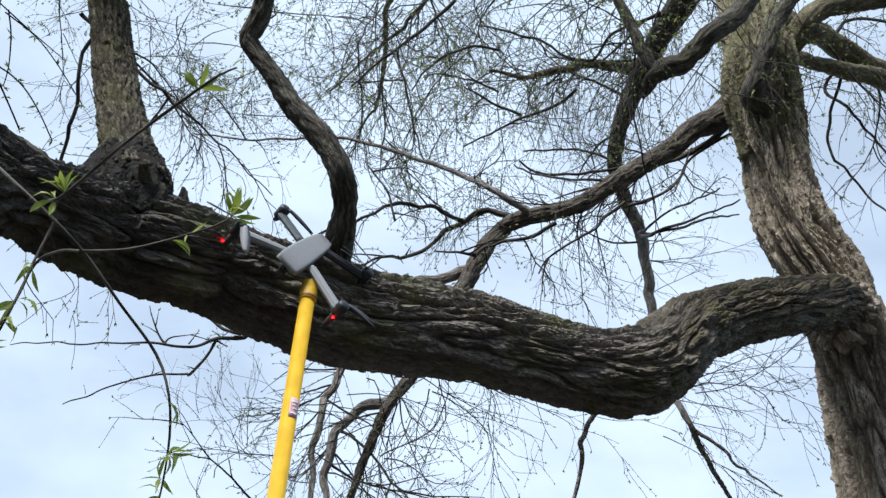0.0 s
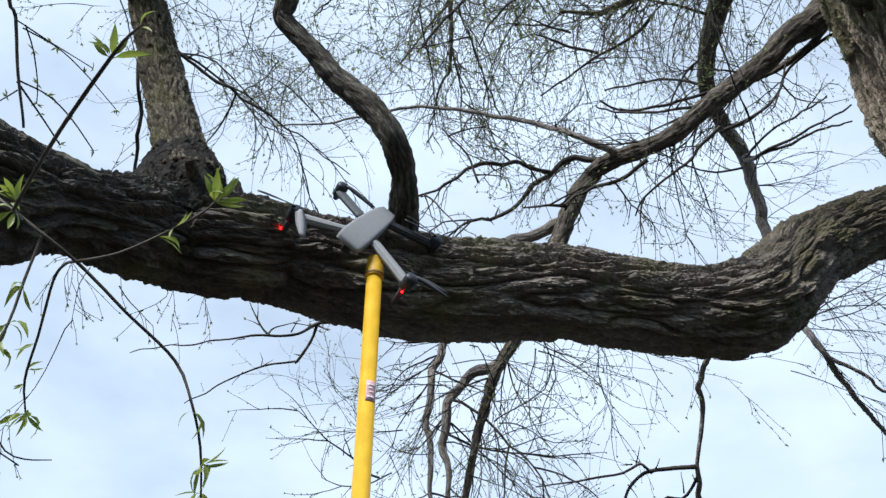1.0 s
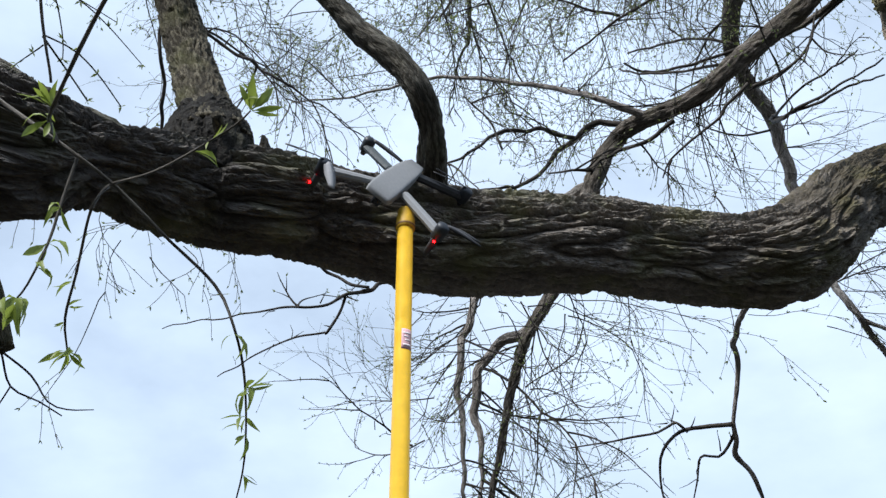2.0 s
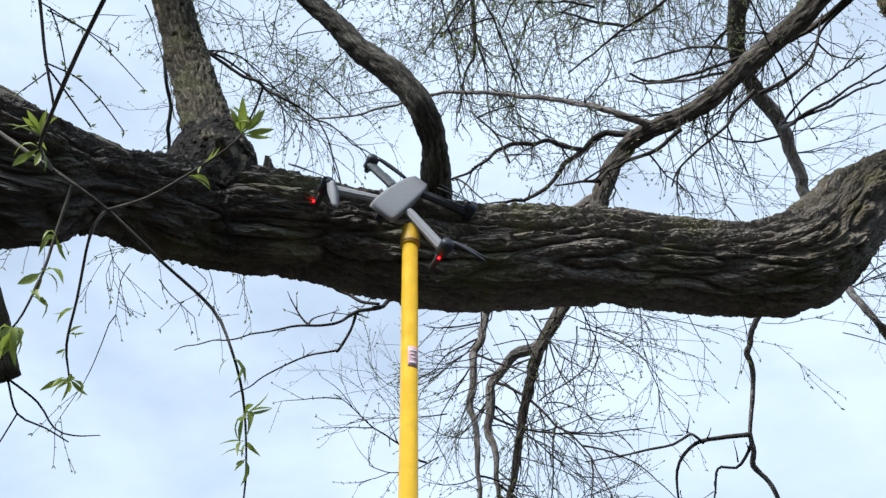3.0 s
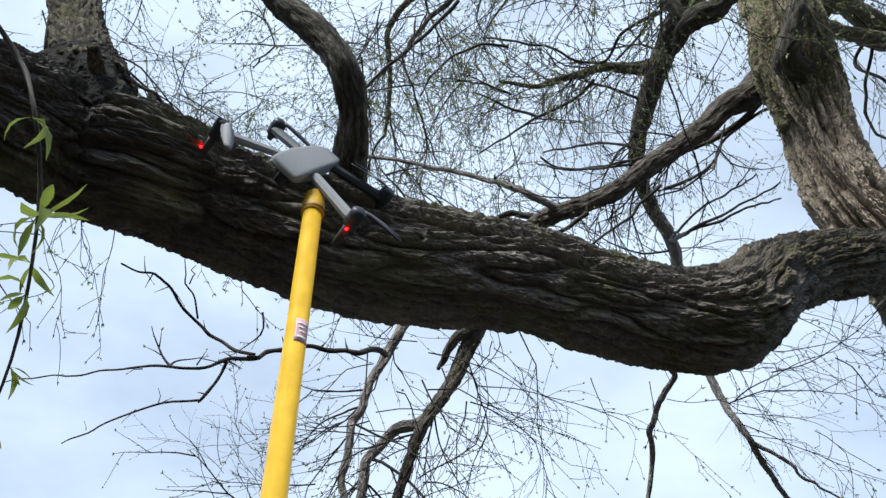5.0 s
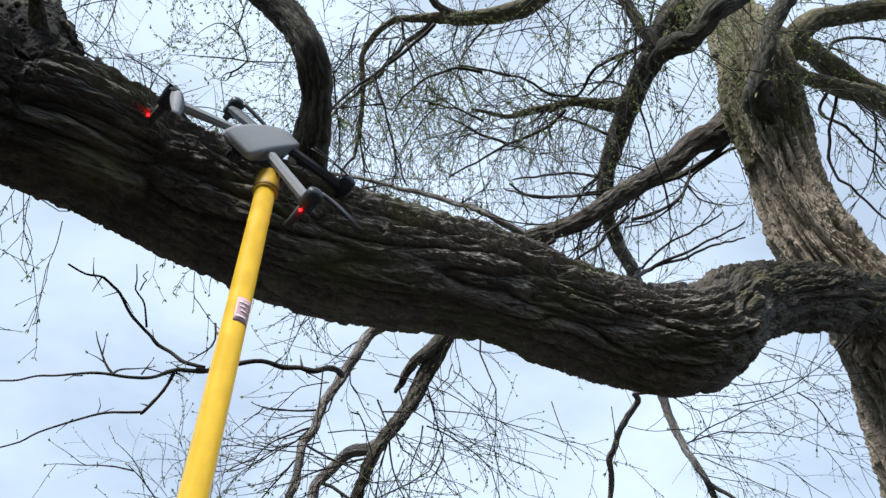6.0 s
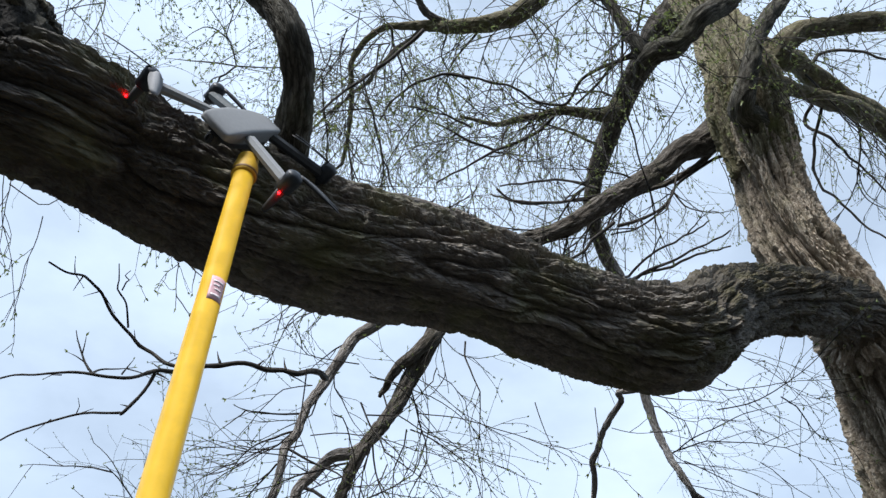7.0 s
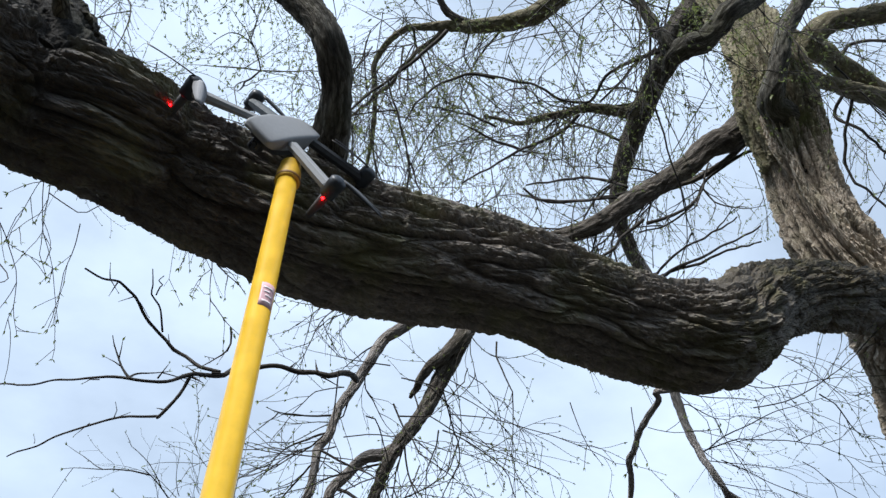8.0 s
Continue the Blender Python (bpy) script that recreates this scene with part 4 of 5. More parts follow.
HOSTED = ((TRUNK[9:13], (-0.4, -0.5, -0.6), 0.7, 24, 0.6, 0.003, 0.10), (FB, (-0.3, -0.2, -0.8), 0.5, 12, 0.6, 0.003, 0.08), (RB1, (0.1, -0.1, -1.0), 0.6, 14, 0.6, 0.003, 0.08), (RB3, (0.2, 0.3, -0.8), 0.8, 3, 0.6, 0.004, 0.06),
          (L2[2:6], (-0.7, 0.3, -0.2), 1.0, 2, 0.4, 0.010, 0.02), (BB[3:9], (-0.9, 0.0, -0.2), 1.6, 5, 0.4, 0.014, 0.04), (MOSS, (-0.7, 0.0, -0.6), 1.1, 5, 0.4, 0.010, 0.05), (MS, (-0.3, 0.5, -0.5), 1.4, 6, 0.4, 0.012, 0.05), (RB2, (0.5, 0.5, -0.5), 1.3, 2, 0.4, 0.012, 0.05), (BB[:6], (-0.1, -0.2, -1.0), 0.7, 8, 0.5, 0.0035, 0.08), (TB1, (-0.2, 0.1, -1.0), 0.7, 12, 0.5, 0.0035, 0.08), (MOSS, (0.0, 0.0, -1.0), 0.6, 7, 0.5, 0.003, 0.08),
          (L2[2:6], (-0.47, 0.29, -0.68), 0.8, 4, 0.35, 0.004, 0.02), (BB[7:11], (1.12, -0.15, 0.29), 1.4, 5, 0.25, 0.006, 0.03), (BB[7:12], (0.72, 0.19, -0.44), 1.0, 4, 0.3, 0.005, 0.02), (BB[9:12], (1.13, -0.4, 0.15), 1.4, 4, 0.2, 0.006, 0.02),
          (G2, (-0.33, -0.09, -0.18), 0.5, 7, 0.35, 0.0035, 0.02), (L2[5:8], (0.03, 0.24, -0.39), 0.7, 4, 0.35, 0.004, 0.02), (G3, (-0.23, 0.04, -0.16), 0.5, 6, 0.35, 0.0035, 0.02), (G1[:5], (0.62, 0.17, -0.05), 0.7, 3, 0.3, 0.004, 0.0), (RB2, (0.64, 0.55, -0.61), 1.2, 4, 0.5, 0.006, 0.05), (LOWL[2:6], (0.6, 0.2, -0.25), 1.3, 5, 0.22, 0.009, 0.07), (LOWL[3:7], (0.5, -0.1, 0.1), 0.9, 4, 0.3, 0.005, 0.09), (OTH[4:8], (-0.7, 0.0, -0.1), 0.6, 3, 0.25, 0.006, 0.04))
for host, way, length, count, spread, thick, droop in HOSTED:
    C = smooth_path(host, 0.05)
    way = np.array(way) / np.linalg.norm(way)
    for _ in range(count):
        d = way + np.array([random.gauss(0, spread), random.gauss(0, spread), random.gauss(0, spread)])
        twig(strands, buds, C[random.randrange(len(C)), :3], d, length * random.uniform(0.5, 1.15), thick * random.uniform(0.7, 1.2), droop, 0.12, size=0.018 if C[0, 2] > 4.4 else 0.015)
for host, count, size in ((TRUNK[9:13], 130, 0.032), (BB[:6], 70, 0.028), (TB1, 26, 0.028), (MOSS, 36, 0.026), (RB1[:5], 24, 0.026), (FB, 20, 0.024)):
    C = smooth_path(host, 0.04)
    for _ in range(count):
        i = random.randrange(len(C))
        o = np.array([random.gauss(0, 1), random.gauss(0, 1), random.gauss(-0.6, 0.8)])
        o /= np.linalg.norm(o)
        twig(strands, buds, C[i, :3] + o * C[i, 3] * 0.8, o, random.uniform(0.12, 0.3), 0.002, 0.16, 0.14, 1, 1.6, size)
for host, count in ((TW, 9), (TWLO, 5), (TWUP, 6), (G1, 14), (G2, 9), (G3, 8), (E1, 6), (DD1, 5), (DD2, 5), (DD3, 4)):
    C = smooth_path(host, 0.02)
    for _ in range(count):
        i = random.randrange(len(C) // 8, len(C) - 1)
        o = np.array([random.gauss(0, 1), random.gauss(0, 1), random.gauss(0, 1)])
        twig(strands, buds, C[i, :3], o, random.uniform(0.02, 0.07), max(0.0018, C[i, 3] * 0.5), 0.0, 0.15, 2, 0.25, 0.012)
for foot, way, length, count, spread, thick, droop in SPRAYS:
    way = np.array(way) / np.linalg.norm(way)
    for _ in range(count):
        d = way + np.array([random.gauss(0, spread), random.gauss(0, spread), random.gauss(0, spread)])
        twig(strands, buds, np.array(foot) + np.array([random.gauss(0, 0.15) for _ in range(3)]), d, length * random.uniform(0.6, 1.15), thick * random.uniform(0.8, 1.2), droop, 0.13, leafy=0.85, size=0.015)
for _ in range(20):
    p = (random.uniform(-4.5, 3.5), random.uniform(3.5, 6.5), random.uniform(7.4, 9.5))
    twig(strands, buds, p, (random.gauss(0, 1), random.gauss(0, 1), random.uniform(-0.5, 0.1)), random.uniform(1.8, 2.8), random.uniform(0.008, 0.013), 0.05, 0.11, leafy=0.5, size=0.03, edge=skirt, lead=True)
for _ in range(74):
    p = (random.uniform(-5.5, 5.5), random.uniform(3.0, 7.5), random.uniform(6.2, 10.0))
    d = (random.gauss(0, 1), random.gauss(0, 1), random.uniform(-0.5, 0.3))
    twig(strands, buds, p, d, random.uniform(1.0, 2.2), random.uniform(0.005, 0.009), 0.10, 0.10, leafy=0.7, size=0.032, edge=skirt, lead=True)
for _ in range(66):
    p = (random.uniform(-4.6, 0.8), random.uniform(2.0, 5.5), random.uniform(6.0, 9.0))
    d = (random.gauss(0, 1), random.gauss(0.3, 1), random.uniform(-0.8, 0.1))
    twig(strands, buds, p, d, random.uniform(0.9, 1.9), random.uniform(0.003, 0.0055), 0.08, 0.08, leafy=0.9, size=0.034, edge=skirt, lead=True)
link_part("twig_crown", strands.mesh(), BARK_TWIG, TREE, "fine drooping willow twigs", "stuff")
link_part("bud_foliage", buds.mesh(), BUD, TREE, "small opening leaf buds", "stuff")

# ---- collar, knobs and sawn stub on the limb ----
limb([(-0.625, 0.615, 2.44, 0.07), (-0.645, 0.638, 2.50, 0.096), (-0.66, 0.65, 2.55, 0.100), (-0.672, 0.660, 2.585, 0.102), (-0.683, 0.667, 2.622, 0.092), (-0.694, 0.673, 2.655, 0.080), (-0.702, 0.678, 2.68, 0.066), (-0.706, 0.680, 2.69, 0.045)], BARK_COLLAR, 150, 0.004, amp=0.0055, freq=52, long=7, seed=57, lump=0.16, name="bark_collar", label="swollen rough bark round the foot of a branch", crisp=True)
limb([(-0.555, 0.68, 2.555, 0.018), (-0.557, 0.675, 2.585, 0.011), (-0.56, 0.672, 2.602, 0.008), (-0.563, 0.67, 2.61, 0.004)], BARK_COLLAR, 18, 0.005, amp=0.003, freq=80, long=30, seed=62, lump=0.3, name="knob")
limb([(-0.60, 0.60, 2.545, 0.016), (-0.590, 0.555, 2.555, 0.012), (-0.585, 0.535, 2.558, 0.010)], BARK_SMOOTH, 16, 0.006, amp=0.001, freq=90, long=30, seed=58, name="knob")
limb([(1.95, 3.13, 4.46, 0.12), (1.85, 3.17, 4.42, 0.085), (1.79, 3.18, 4.39, 0.045)], BARK_UPPER, 60, 0.008, amp=0.012, freq=30, long=6, seed=59, lump=0.35, name="burl")
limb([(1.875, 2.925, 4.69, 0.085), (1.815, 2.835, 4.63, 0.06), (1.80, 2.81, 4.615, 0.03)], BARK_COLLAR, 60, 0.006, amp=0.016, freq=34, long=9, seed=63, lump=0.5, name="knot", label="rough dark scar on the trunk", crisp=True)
limb([(2.06, 3.22, 2.62, 0.17), (1.97, 3.16, 2.52, 0.13), (1.93, 3.13, 2.44, 0.07)], BARK_TRUNK, 80, 0.008, amp=0.02, freq=24, long=5, seed=60, lump=0.3, name="burl")
limb([(2.17, 3.24, 3.95, 0.20), (2.08, 3.08, 3.77, 0.20), (2.00, 2.965, 3.712, 0.188), (1.945, 2.88, 3.676, 0.166), (1.88, 2.785, 3.64, 0.135), (1.82, 2.70, 3.605, 0.10)], BARK_TRUNK, 200, 0.009, amp=0.022, freq=30, long=3.0, seed=64, lump=0.12, name="limb_shoulder", label="furrowed bark where the limb leaves the trunk", crisp=True)
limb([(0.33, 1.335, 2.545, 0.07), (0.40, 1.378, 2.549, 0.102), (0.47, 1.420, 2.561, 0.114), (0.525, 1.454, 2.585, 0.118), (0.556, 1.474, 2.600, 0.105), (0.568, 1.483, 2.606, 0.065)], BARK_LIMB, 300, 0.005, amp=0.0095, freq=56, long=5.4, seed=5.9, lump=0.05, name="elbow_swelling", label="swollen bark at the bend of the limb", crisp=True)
limb([(-0.97, 0.29, 2.44, 0.06), (-0.90, 0.318, 2.31, 0.050), (-0.837, 0.368, 2.164, 0.0425), (-0.808, 0.410, 2.068, 0.0368), (-0.806, 0.413, 2.060, 0.034)], BARK_SMOOTH, 40, 0.01, amp=0.0015, freq=80, long=15, seed=61, lump=0.05, name="sawn_stub", label="short sawn-off brown branch stub")
for pts in ([(-0.788, 0.421, 2.062, 0.0017), (-0.781, 0.449, 2.017, 0.0015), (-0.744, 0.470, 1.998, 0.0012), (-0.715, 0.490, 1.980, 0.001)],
            [(-0.790, 0.418, 2.064, 0.0017), (-0.750, 0.449, 2.031, 0.0015), (-0.732, 0.474, 1.998, 0.0012), (-0.706, 0.487, 1.988, 0.0012), (-0.669, 0.498, 1.988, 0.0008)],
            [(-0.781, 0.449, 2.017, 0.0012), (-0.821, 0.466, 1.971, 0.001)]):
    limb(pts, BARK_TWIG, 6, 0.012, seed=95, name="twig")


# ---- leaves on the near twigs ----
def leaf_mesh(bend, wide):
    """A young willow leaf one unit long: folded along the midrib and bowed."""
    bm = bmesh.new()
    rows = []
    for i, (t, w) in enumerate(((0.0, 0.02), (0.12, 0.03), (0.3, 0.13), (0.55, 0.16), (0.8, 0.09), (1.0, 0.005))):
        w *= wide
        z = bend * (t - t * t) * 1.2 - bend * 0.35 * t * t
        rows.append([bm.verts.new((-w, t, z + w * 0.45)), bm.verts.new((0, t, z)), bm.verts.new((w, t, z + w * 0.45))])
    for p, q in zip(rows, rows[1:]):
        for k in range(2):
            bm.faces.new((p[k], p[k + 1], q[k + 1], q[k]))
    me = bpy.data.meshes.new("leaf")
    bm.to_mesh(me)
    bm.free()
    for p in me.polygons:
        p.use_smooth = True
    me.materials.append(LEAF)
    return me


LEAVES = [leaf_mesh(0.5, 0.66), leaf_mesh(-0.3, 0.75), leaf_mesh(0.15, 0.55), leaf_mesh(0.8, 0.7)]


def leaves_at(holder, p, d, count, size, spread=0.9):
    d = Vector(d).normalized()
    for i in range(count):
        o = Vector((random.gauss(0, 1), random.gauss(0, 1), random.gauss(0, 1)))
        o = (o - d * o.dot(d)).normalized()
        way = (d * random.uniform(0.25, 0.9) + o * spread * random.uniform(0.6, 1.1)).normalized()
        ob = new("leaf", random.choice(LEAVES))
        ob.parent = holder
        turn = way.to_track_quat("Y", "Z") @ Euler((0, random.uniform(-1.2, 1.2), 0)).to_quaternion()
        ob.matrix_basis = Matrix.LocRotScale(Vector(p) + way * 0.001, turn, Vector([size * random.uniform(0.7, 1.15)] * 3))


random.seed(21)
leaves_at(NEAR["N1A"], (-0.163, -0.015, 2.027), (0.6, -0.3, 0.5), 12, 0.027)
leaves_at(NEAR["N1A"], (-0.205, 0.000, 2.017), (0.7, -0.2, -0.1), 3, 0.019)
leaves_at(NEAR["N1A"], (-0.222, 0.006, 2.015), (0.5, -0.2, -0.6), 2, 0.024)
leaves_at(NEAR["N1B"], (-0.343, 0.013, 1.985), (-0.1, 0, -1), 4, 0.022, 0.5)
leaves_at(NEAR["N1B"], (-0.345, 0.013, 1.951), (0.2, 0, -1), 4, 0.029, 0.7)
leaves_at(NEAR["N1B"], (-0.350, 0.014, 1.93), (0.1, 0, -1), 3, 0.024, 0.8)
leaves_at(NEAR["N1B"], (-0.360, 0.014, 1.904), (-0.3, 0, -0.8), 10, 0.032)
leaves_at(NEAR["N2"], (-0.468, 0.182, 2.018), (-0.4, 0, -0.8), 2, 0.026, 0.5)
leaves_at(NEAR["N2"], (-0.483, 0.198, 1.995), (0.6, 0, 0.1), 3, 0.020, 0.6)
leaves_at(NEAR["N2"], (-0.490, 0.207, 1.982), (-0.4, 0, -0.4), 3, 0.014, 0.6)
leaves_at(NEAR["N2"], (-0.492, 0.224, 1.955), (0, 0, -0.7), 10, 0.029)
leaves_at(NEAR["NC"], (-0.266, -0.094, 1.986), (-0.3, -0.2, 0.4), 7, 0.025)
leaves_at(NEAR["NC"], (-0.285, -0.076, 1.995), (-0.5, 0.2, -0.2), 5, 0.024)
leaves_at(NEAR["NC"], (-0.138, -0.188, 2.006), (0.1, -0.2, 0.6), 7, 0.021)
leaves_at(NEAR["NC"], (-0.112, -0.203, 2.010), (0.8, -0.3, 0.1), 2, 0.017, 0.4)
leaves_at(NEAR["N1"], (-0.240, 0.136, 1.912), (0.1, 0, -0.9), 3, 0.024, 0.4)
leaves_at(NEAR["N1"], (-0.241, 0.170, 1.872), (0.5, 0, -0.5), 10, 0.029)
leaves_at(NEAR["N1"], (-0.244, 0.184, 1.851), (-0.3, 0, -0.8), 4, 0.022)
leaves_at(NEAR["N1"], (-0.247, 0.193, 1.838), (-0.4, 0, -0.4), 4, 0.024)
leaves_at(NEAR["N1"], (-0.258, 0.216, 1.808), (0.1, 0, -0.8), 4, 0.017)
leaves_at(NEAR["N1"], (-0.272, 0.234, 1.783), (-0.2, 0, -0.8), 6, 0.016)

# ---- the extension pole that leans up to the drone ----
YELLOW = plain("yellow_fibreglass", (0.62, 0.385, 0.025), 0.38, vary=0.10, scale=35, bump=0.12)
YELLOW_CAP = plain("yellow_plastic_cap", (0.60, 0.36, 0.018), 0.6, vary=0.14, scale=90, bump=0.25)
RUST = plain("brown_band", (0.22, 0.11, 0.025), 0.6, vary=0.25, scale=120)
STICKER = plain("pale_sticker", (0.68, 0.42, 0.45), 0.45, vary=0.10, scale=80)
STICKER_INK = plain("sticker_ink", (0.78, 0.70, 0.72), 0.45, vary=0.15, scale=80)
FOOT, TIP = Vector((-0.162, 0.4057, 0.0)), Vector((-0.2850, 0.7765, 2.448))


def lathe(profile, seg=40):
    """A turned shape about z from (radius, height) pairs, closed at both ends."""
    bm = bmesh.new()
    rows = [[bm.verts.new((r * math.cos(2 * math.pi * k / seg), r * math.sin(2 * math.pi * k / seg), z)) for k in range(seg)] for r, z in profile]
    for p, q in zip(rows, rows[1:]):
        for k in range(seg):
            bm.faces.new((p[k], p[(k + 1) % seg], q[(k + 1) % seg], q[k]))
    bm.faces.new(rows[0][::-1])
    bm.faces.new(rows[-1])
    return bm


def patch(radius, a0, a1, z0, z1, cols=10, rows=4):
    """A piece of a cylinder's skin, with thickness, for a label on a round pole."""
    bm = bmesh.new()
    grid = []
    for lay in (radius, radius + 0.0003):
        grid.append([[bm.verts.new((lay * math.cos(a0 + (a1 - a0) * i / cols), lay * math.sin(a0 + (a1 - a0) * i / cols), z0 + (z1 - z0) * j / rows)) for i in range(cols + 1)] for j in range(rows + 1)])
    for j in range(rows):
        for i in range(cols):
            g = grid[1]
            bm.faces.new((g[j][i], g[j][i + 1], g[j + 1][i + 1], g[j + 1][i]))
    rim = [(0, i) for i in range(cols)] + [(j, cols) for j in range(rows)] + [(rows, i) for i in range(cols, 0, -1)] + [(j, 0) for j in range(rows, 0, -1)]
    for (j, i), (j2, i2) in zip(rim, rim[1:] + rim[:1]):
        bm.faces.new((grid[0][j][i], grid[0][j2][i2], grid[1][j2][i2], grid[1][j][i]))
    return bm


def put(bm, m):
    bm.transform(m)
    return bm


POLE_M = Matrix.Translation(FOOT) @ (TIP - FOOT).to_track_quat("Z", "Y").to_matrix().to_4x4()
LEN = (TIP - FOOT).length
POLE = thing("extension_pole", POLE_M, "yellow fibreglass extension pole reaching up to the drone", "pole")
part("tube", put(lathe([(0.0145, 0.0), (0.0152, 0.004), (0.0152, LEN - 0.05)]), POLE_M), YELLOW, POLE)
part("ferrule", put(lathe([(0.0155, LEN - 0.052), (0.0184, LEN - 0.050), (0.0188, LEN - 0.044), (0.0182, LEN - 0.024), (0.0165, LEN - 0.021), (0.0158, LEN - 0.004), (0.0135, LEN)]), POLE_M), YELLOW_CAP, POLE, "yellow plastic end cap")
part("band", put(lathe([(0.0186, LEN - 0.0475), (0.0194, LEN - 0.0465), (0.0194, LEN - 0.043), (0.0186, LEN - 0.042)]), POLE_M), RUST, POLE, "brown ring round the cap")
label_z = LEN * 2.135 / 2.436
toward_path = POLE_M.inverted().to_3x3() @ (Vector((0.1, -0.1, 1.6)) - TIP)
TURN = math.degrees(math.atan2(toward_path.y, toward_path.x)) + 90 + 22
sticker = part("sticker", put(patch(0.0153, radians(-128), radians(-52), label_z - 0.020, label_z + 0.020), POLE_M @ pose(0, 0, 0, 0, 0, TURN)), STICKER, POLE, "worn pinkish warning sticker")
for z0, z1, a0, a1 in ((-0.014, -0.010, -116, -66), (-0.004, -0.001, -104, -70), (0.003, 0.006, -112, -84), (0.010, 0.013, -116, -66)):
    part("print_bar", put(patch(0.0157, radians(a0), radians(a1), label_z + z0, label_z + z1, 6, 1), POLE_M @ pose(0, 0, 0, 0, 0, TURN)), STICKER_INK, sticker)

# ---- the drone caught on the limb ----
GREY = plain("drone_grey", (0.285, 0.298, 0.315), 0.8, vary=0.06, scale=140, bump=0.05, spec=0.25)
DARK = plain("drone_dark", (0.035, 0.037, 0.042), 0.5, vary=0.2, scale=140)
SLATE = plain("drone_slate", (0.045, 0.06, 0.07), 0.7, vary=0.1, scale=140)
BLUE = plain("motor_metal", (0.03, 0.037, 0.048), 0.45, metal=0.2, vary=0.2, scale=140)
BLADE = plain("blade_grey", (0.045, 0.045, 0.05), 0.5, vary=0.15, scale=100)
PAD_GREY = plain("pad_grey", (0.25, 0.26, 0.28), 0.75, vary=0.1, scale=100)
GLASS = plain("lens_glass", (0.01, 0.01, 0.012), 0.08, vary=0.1)
LED, _, _, led_bsdf = nodes_of("red_led")
led_bsdf.inputs["Base Color"].default_value = (0.6, 0.02, 0.02, 1)
led_bsdf.inputs["Emission Color"].default_value = (1.0, 0.002, 0.003, 1)
led_bsdf.inputs["Emission Strength"].default_value = 50.0

fwd = Vector((-0.06, -0.589, -0.806)).normalized()
upw = Vector((0.69, -0.61, 0.39))
upw = (upw - fwd * upw.dot(fwd)).normalized()
side = fwd.cross(upw)
DRONE_M = Matrix.Translation((-0.296, 0.792, 2.524)) @ Matrix((side, fwd, upw)).transposed().to_4x4()
DRONE = thing("drone", DRONE_M, "small grey camera drone caught nose down between limb and branch", "drone")


def loft(sections, seg=40, power=5.0):
    """A body through rounded sections: (y, half width, z low, z high)."""
    bm = bmesh.new()
    rows = []
    for y, w, z0, z1 in sections:
        row = []
        for k in range(seg):
            a = 2 * math.pi * k / seg
            c, s = math.cos(a), math.sin(a)
            row.append(bm.verts.new((w * math.copysign(abs(c) ** (2 / power), c), y, (z0 + z1) / 2 + (z1 - z0) / 2 * math.copysign(abs(s) ** (2 / power), s))))
        rows.append(row)
    for p, q in zip(rows, rows[1:]):
        for k in range(seg):
            bm.faces.new((p[k], q[k], q[(k + 1) % seg], p[(k + 1) % seg]))
    bm.faces.new(rows[0])
    bm.faces.new(rows[-1][::-1])
    bmesh.ops.recalc_face_normals(bm, faces=bm.faces)
    return bm


def rod(a, b, ra, rb, flat=1.0, seg=16):
    """A tapered, flattened rod between two points of the drone."""
    a, b = Vector(a), Vector(b)
    m = Matrix.Translation(a) @ (b - a).to_track_quat("Z", "Y").to_matrix().to_4x4()
    n = (b - a).length
    bm = lathe([(ra * 0.7, 0), (ra, n * 0.04), (ra + (rb - ra) * 0.7, n * 0.7), (rb, n * 0.93), (rb * 0.7, n)], seg)
    bm.transform(m @ Matrix.Diagonal((1, flat, 1, 1)))
    return bm


HULL = DRONE_M @ pose(0.013, 0.004, -0.006, 0, 0, -9) @ Matrix.Diagonal((0.86, 1, 1, 1))
shell = part("shell", put(loft([(-0.088, 0.014, 0.010, 0.022), (-0.085, 0.020, 0.006, 0.026), (-0.06, 0.026, 0.002, 0.028), (-0.02, 0.030, -0.003, 0.028), (0.04, 0.033, -0.006, 0.024), (0.080, 0.033, -0.006, 0.017), (0.098, 0.031, -0.003, 0.011), (0.104, 0.026, 0.0, 0.007)], power=9.0), HULL), GREY, DRONE, "light grey top shell")
part("belly", put(loft([(-0.094, 0.009, -0.010, 0.008), (-0.085, 0.014, -0.016, 0.006), (-0.03, 0.022, -0.022, 0.0), (0.04, 0.026, -0.022, 0.0), (0.070, 0.024, -0.016, 0.0), (0.082, 0.018, -0.008, 0.0)]), HULL), DARK, DRONE, "dark belly")
gimbal = part("gimbal_camera", put(loft([(0.060, 0.008, -0.026, -0.012), (0.063, 0.011, -0.029, -0.009), (0.080, 0.011, -0.029, -0.009), (0.084, 0.008, -0.026, -0.012)]), HULL), DARK, DRONE)
part("lens", put(lathe([(0.0065, 0), (0.007, 0.002), (0.006, 0.003)], 24), HULL @ pose(0, 0.083, -0.019, -90)), GLASS, gimbal)
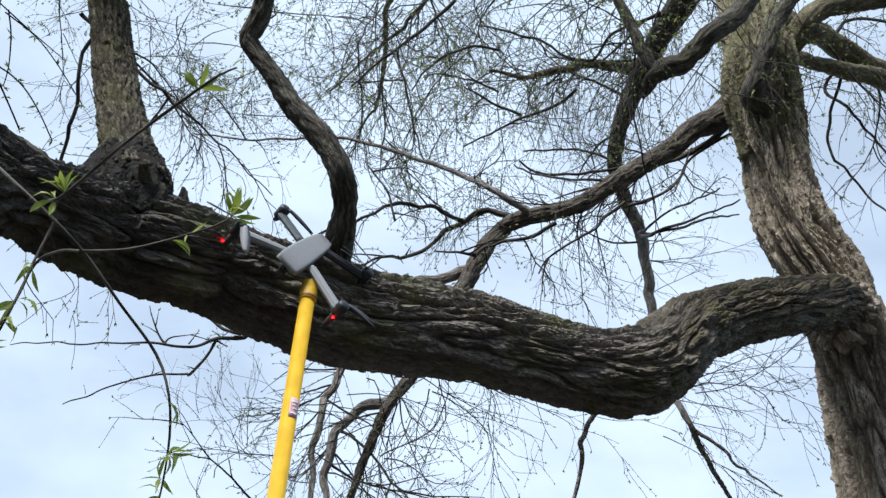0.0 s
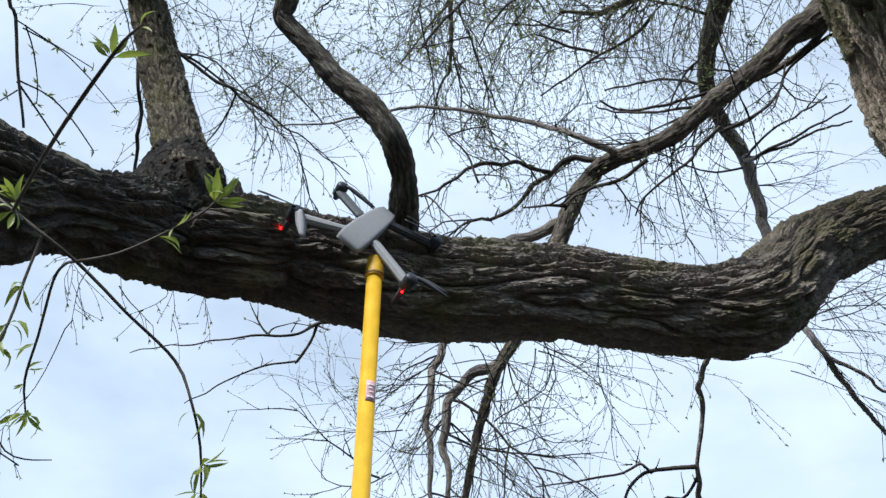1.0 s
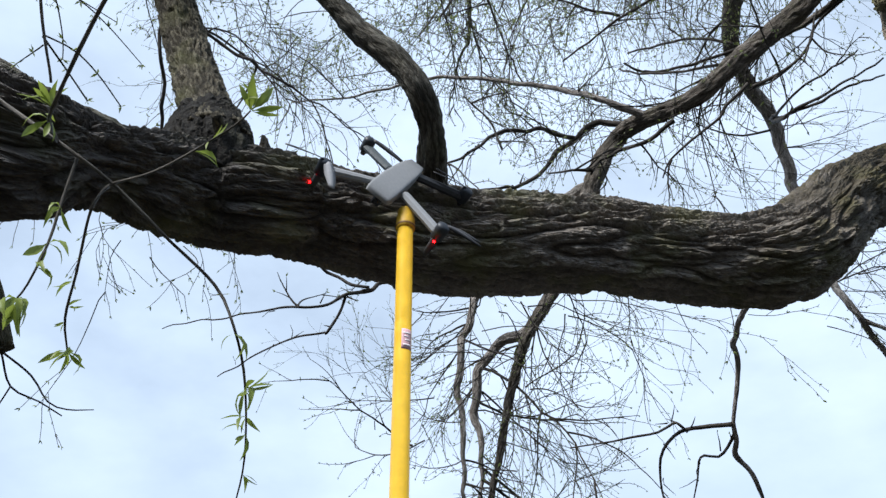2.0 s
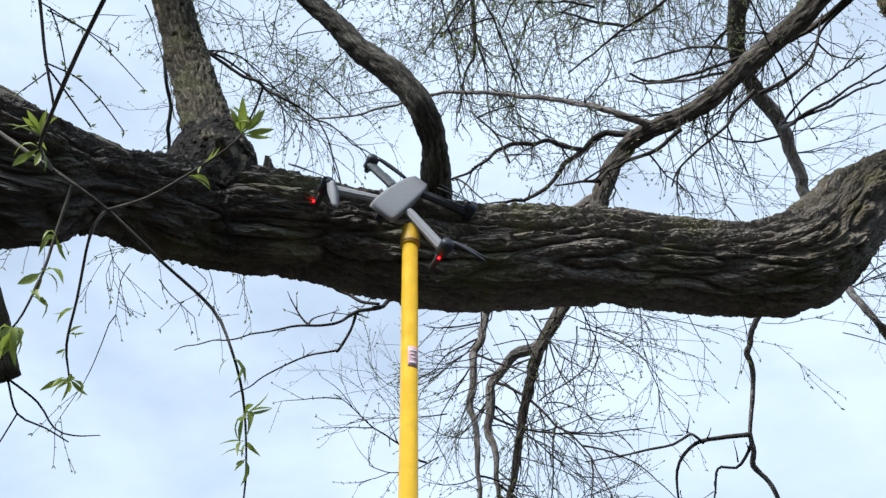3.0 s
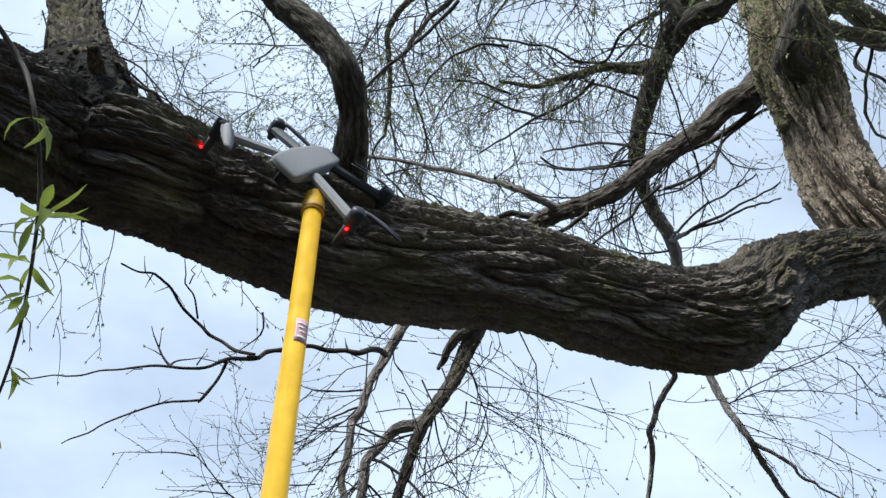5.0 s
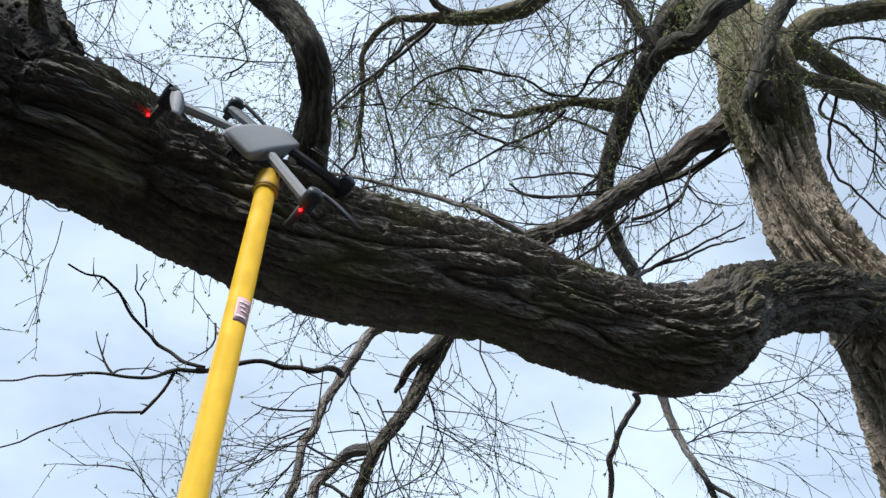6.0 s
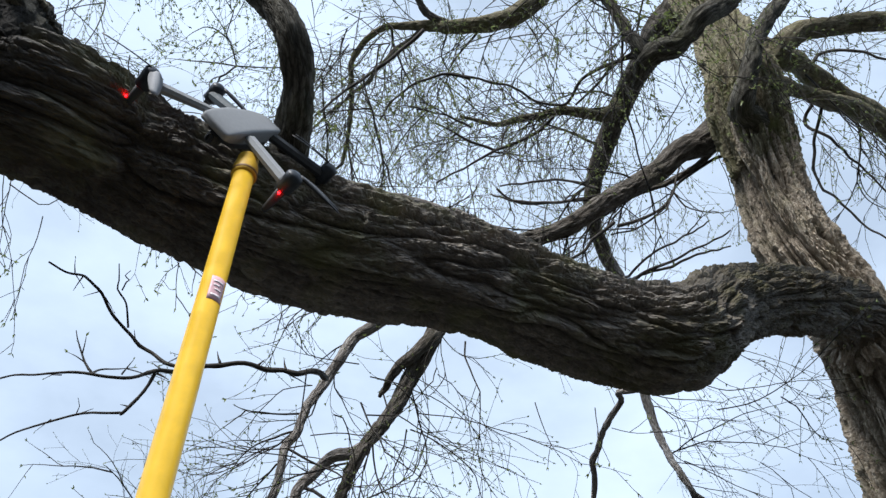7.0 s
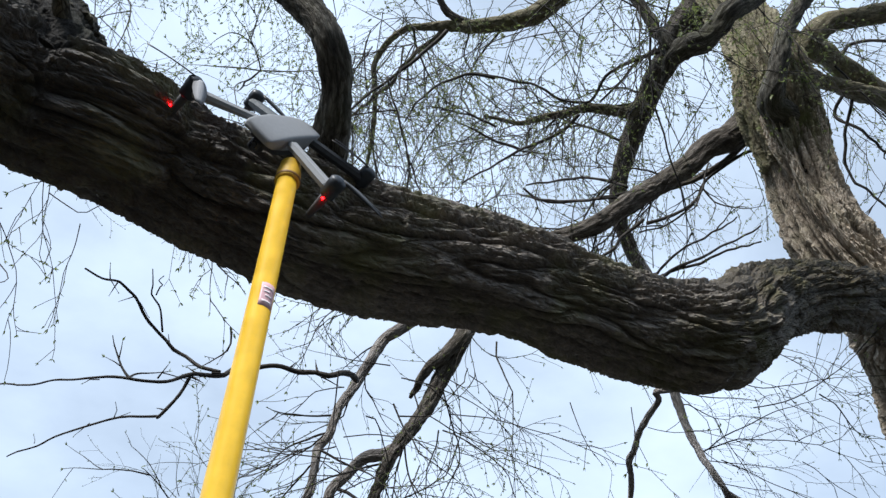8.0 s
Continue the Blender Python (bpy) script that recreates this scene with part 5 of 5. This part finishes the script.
for x, y, sx, sy, zm, blades in ((-0.110, 0.132, -0.012, 0.052, 0.016, (195, 204)), (0.146, 0.096, 0.046, 0.074, -0.026, (121, 18)), (0.113, -0.104, 0.036, -0.006, -0.024, (178, 184)), (-0.121, -0.080, -0.006, -0.050, 0.014, (8, 352))):
    front = y > 0
    arm = part("arm", put(rod((sx, sy, 0.006), (x, y, zm), 0.0085 if front and x > 0 else 0.0115, 0.0125, 0.75, 8), DRONE_M), GREY if front else SLATE if x > 0 else DARK, DRONE, "folding grey arm" if front else "folding arm, dark blue-grey")
    for p in arm.data.polygons:
        p.use_smooth = False
    part("motor", put(lathe([(0.010, -0.012), (0.0125, -0.010), (0.0125, 0.004), (0.0135, 0.006), (0.0135, 0.018), (0.011, 0.021), (0.005, 0.024)], 24), DRONE_M @ pose(x, y, zm)), BLUE, arm, "dark blue-black motor")
    part("leg", put(rod((x, y, zm - 0.008), (x, y + (0.006 if front else 0), zm - (0.052 if front else 0.022)), 0.008, 0.005, 0.6), DRONE_M), DARK, arm)
    if front:
        part("led", put(lathe([(0.0012, 0), (0.0022, 0.0015), (0.0015, 0.003)], 12), DRONE_M @ (pose(x, y + 0.010, zm - 0.014, -90) if x < 0 else pose(x + 0.006, y + 0.005, zm - 0.036, 0, 90))), LED, arm, "glowing red light")
    # The wide pale blade at 121 degrees stands in for the arm's end pad.
    for ang in blades:
        bm = bmesh.new()
        rows = []
        for i in range(9):
            t = i / 8
            w = (0.012 if ang == 121 else 0.0062) * (0.45 + 1.5 * t - 1.55 * t * t) + 0.001
            tw = 0.5 * (1 - t)
            rows.append([bm.verts.new((0.006 + t * 0.078, w * math.cos(tw) * c, 0.0015 * e + w * math.sin(tw) * c - 0.006 * t * t)) for c, e in ((-1, 0), (0.1, 1), (1, 0), (0.1, -0.4))])
        for p, q in zip(rows, rows[1:]):
            for k in range(4):
                bm.faces.new((p[k], p[(k + 1) % 4], q[(k + 1) % 4], q[k]))
        bm.faces.new(rows[0])
        bm.faces.new(rows[-1][::-1])
        bmesh.ops.recalc_face_normals(bm, faces=bm.faces)
        part("blade_or_pad", put(bm, DRONE_M @ pose(x, y, zm + 0.022, 0, 0, ang)), PAD_GREY if x > 0 and front and ang == 121 else BLADE, arm)
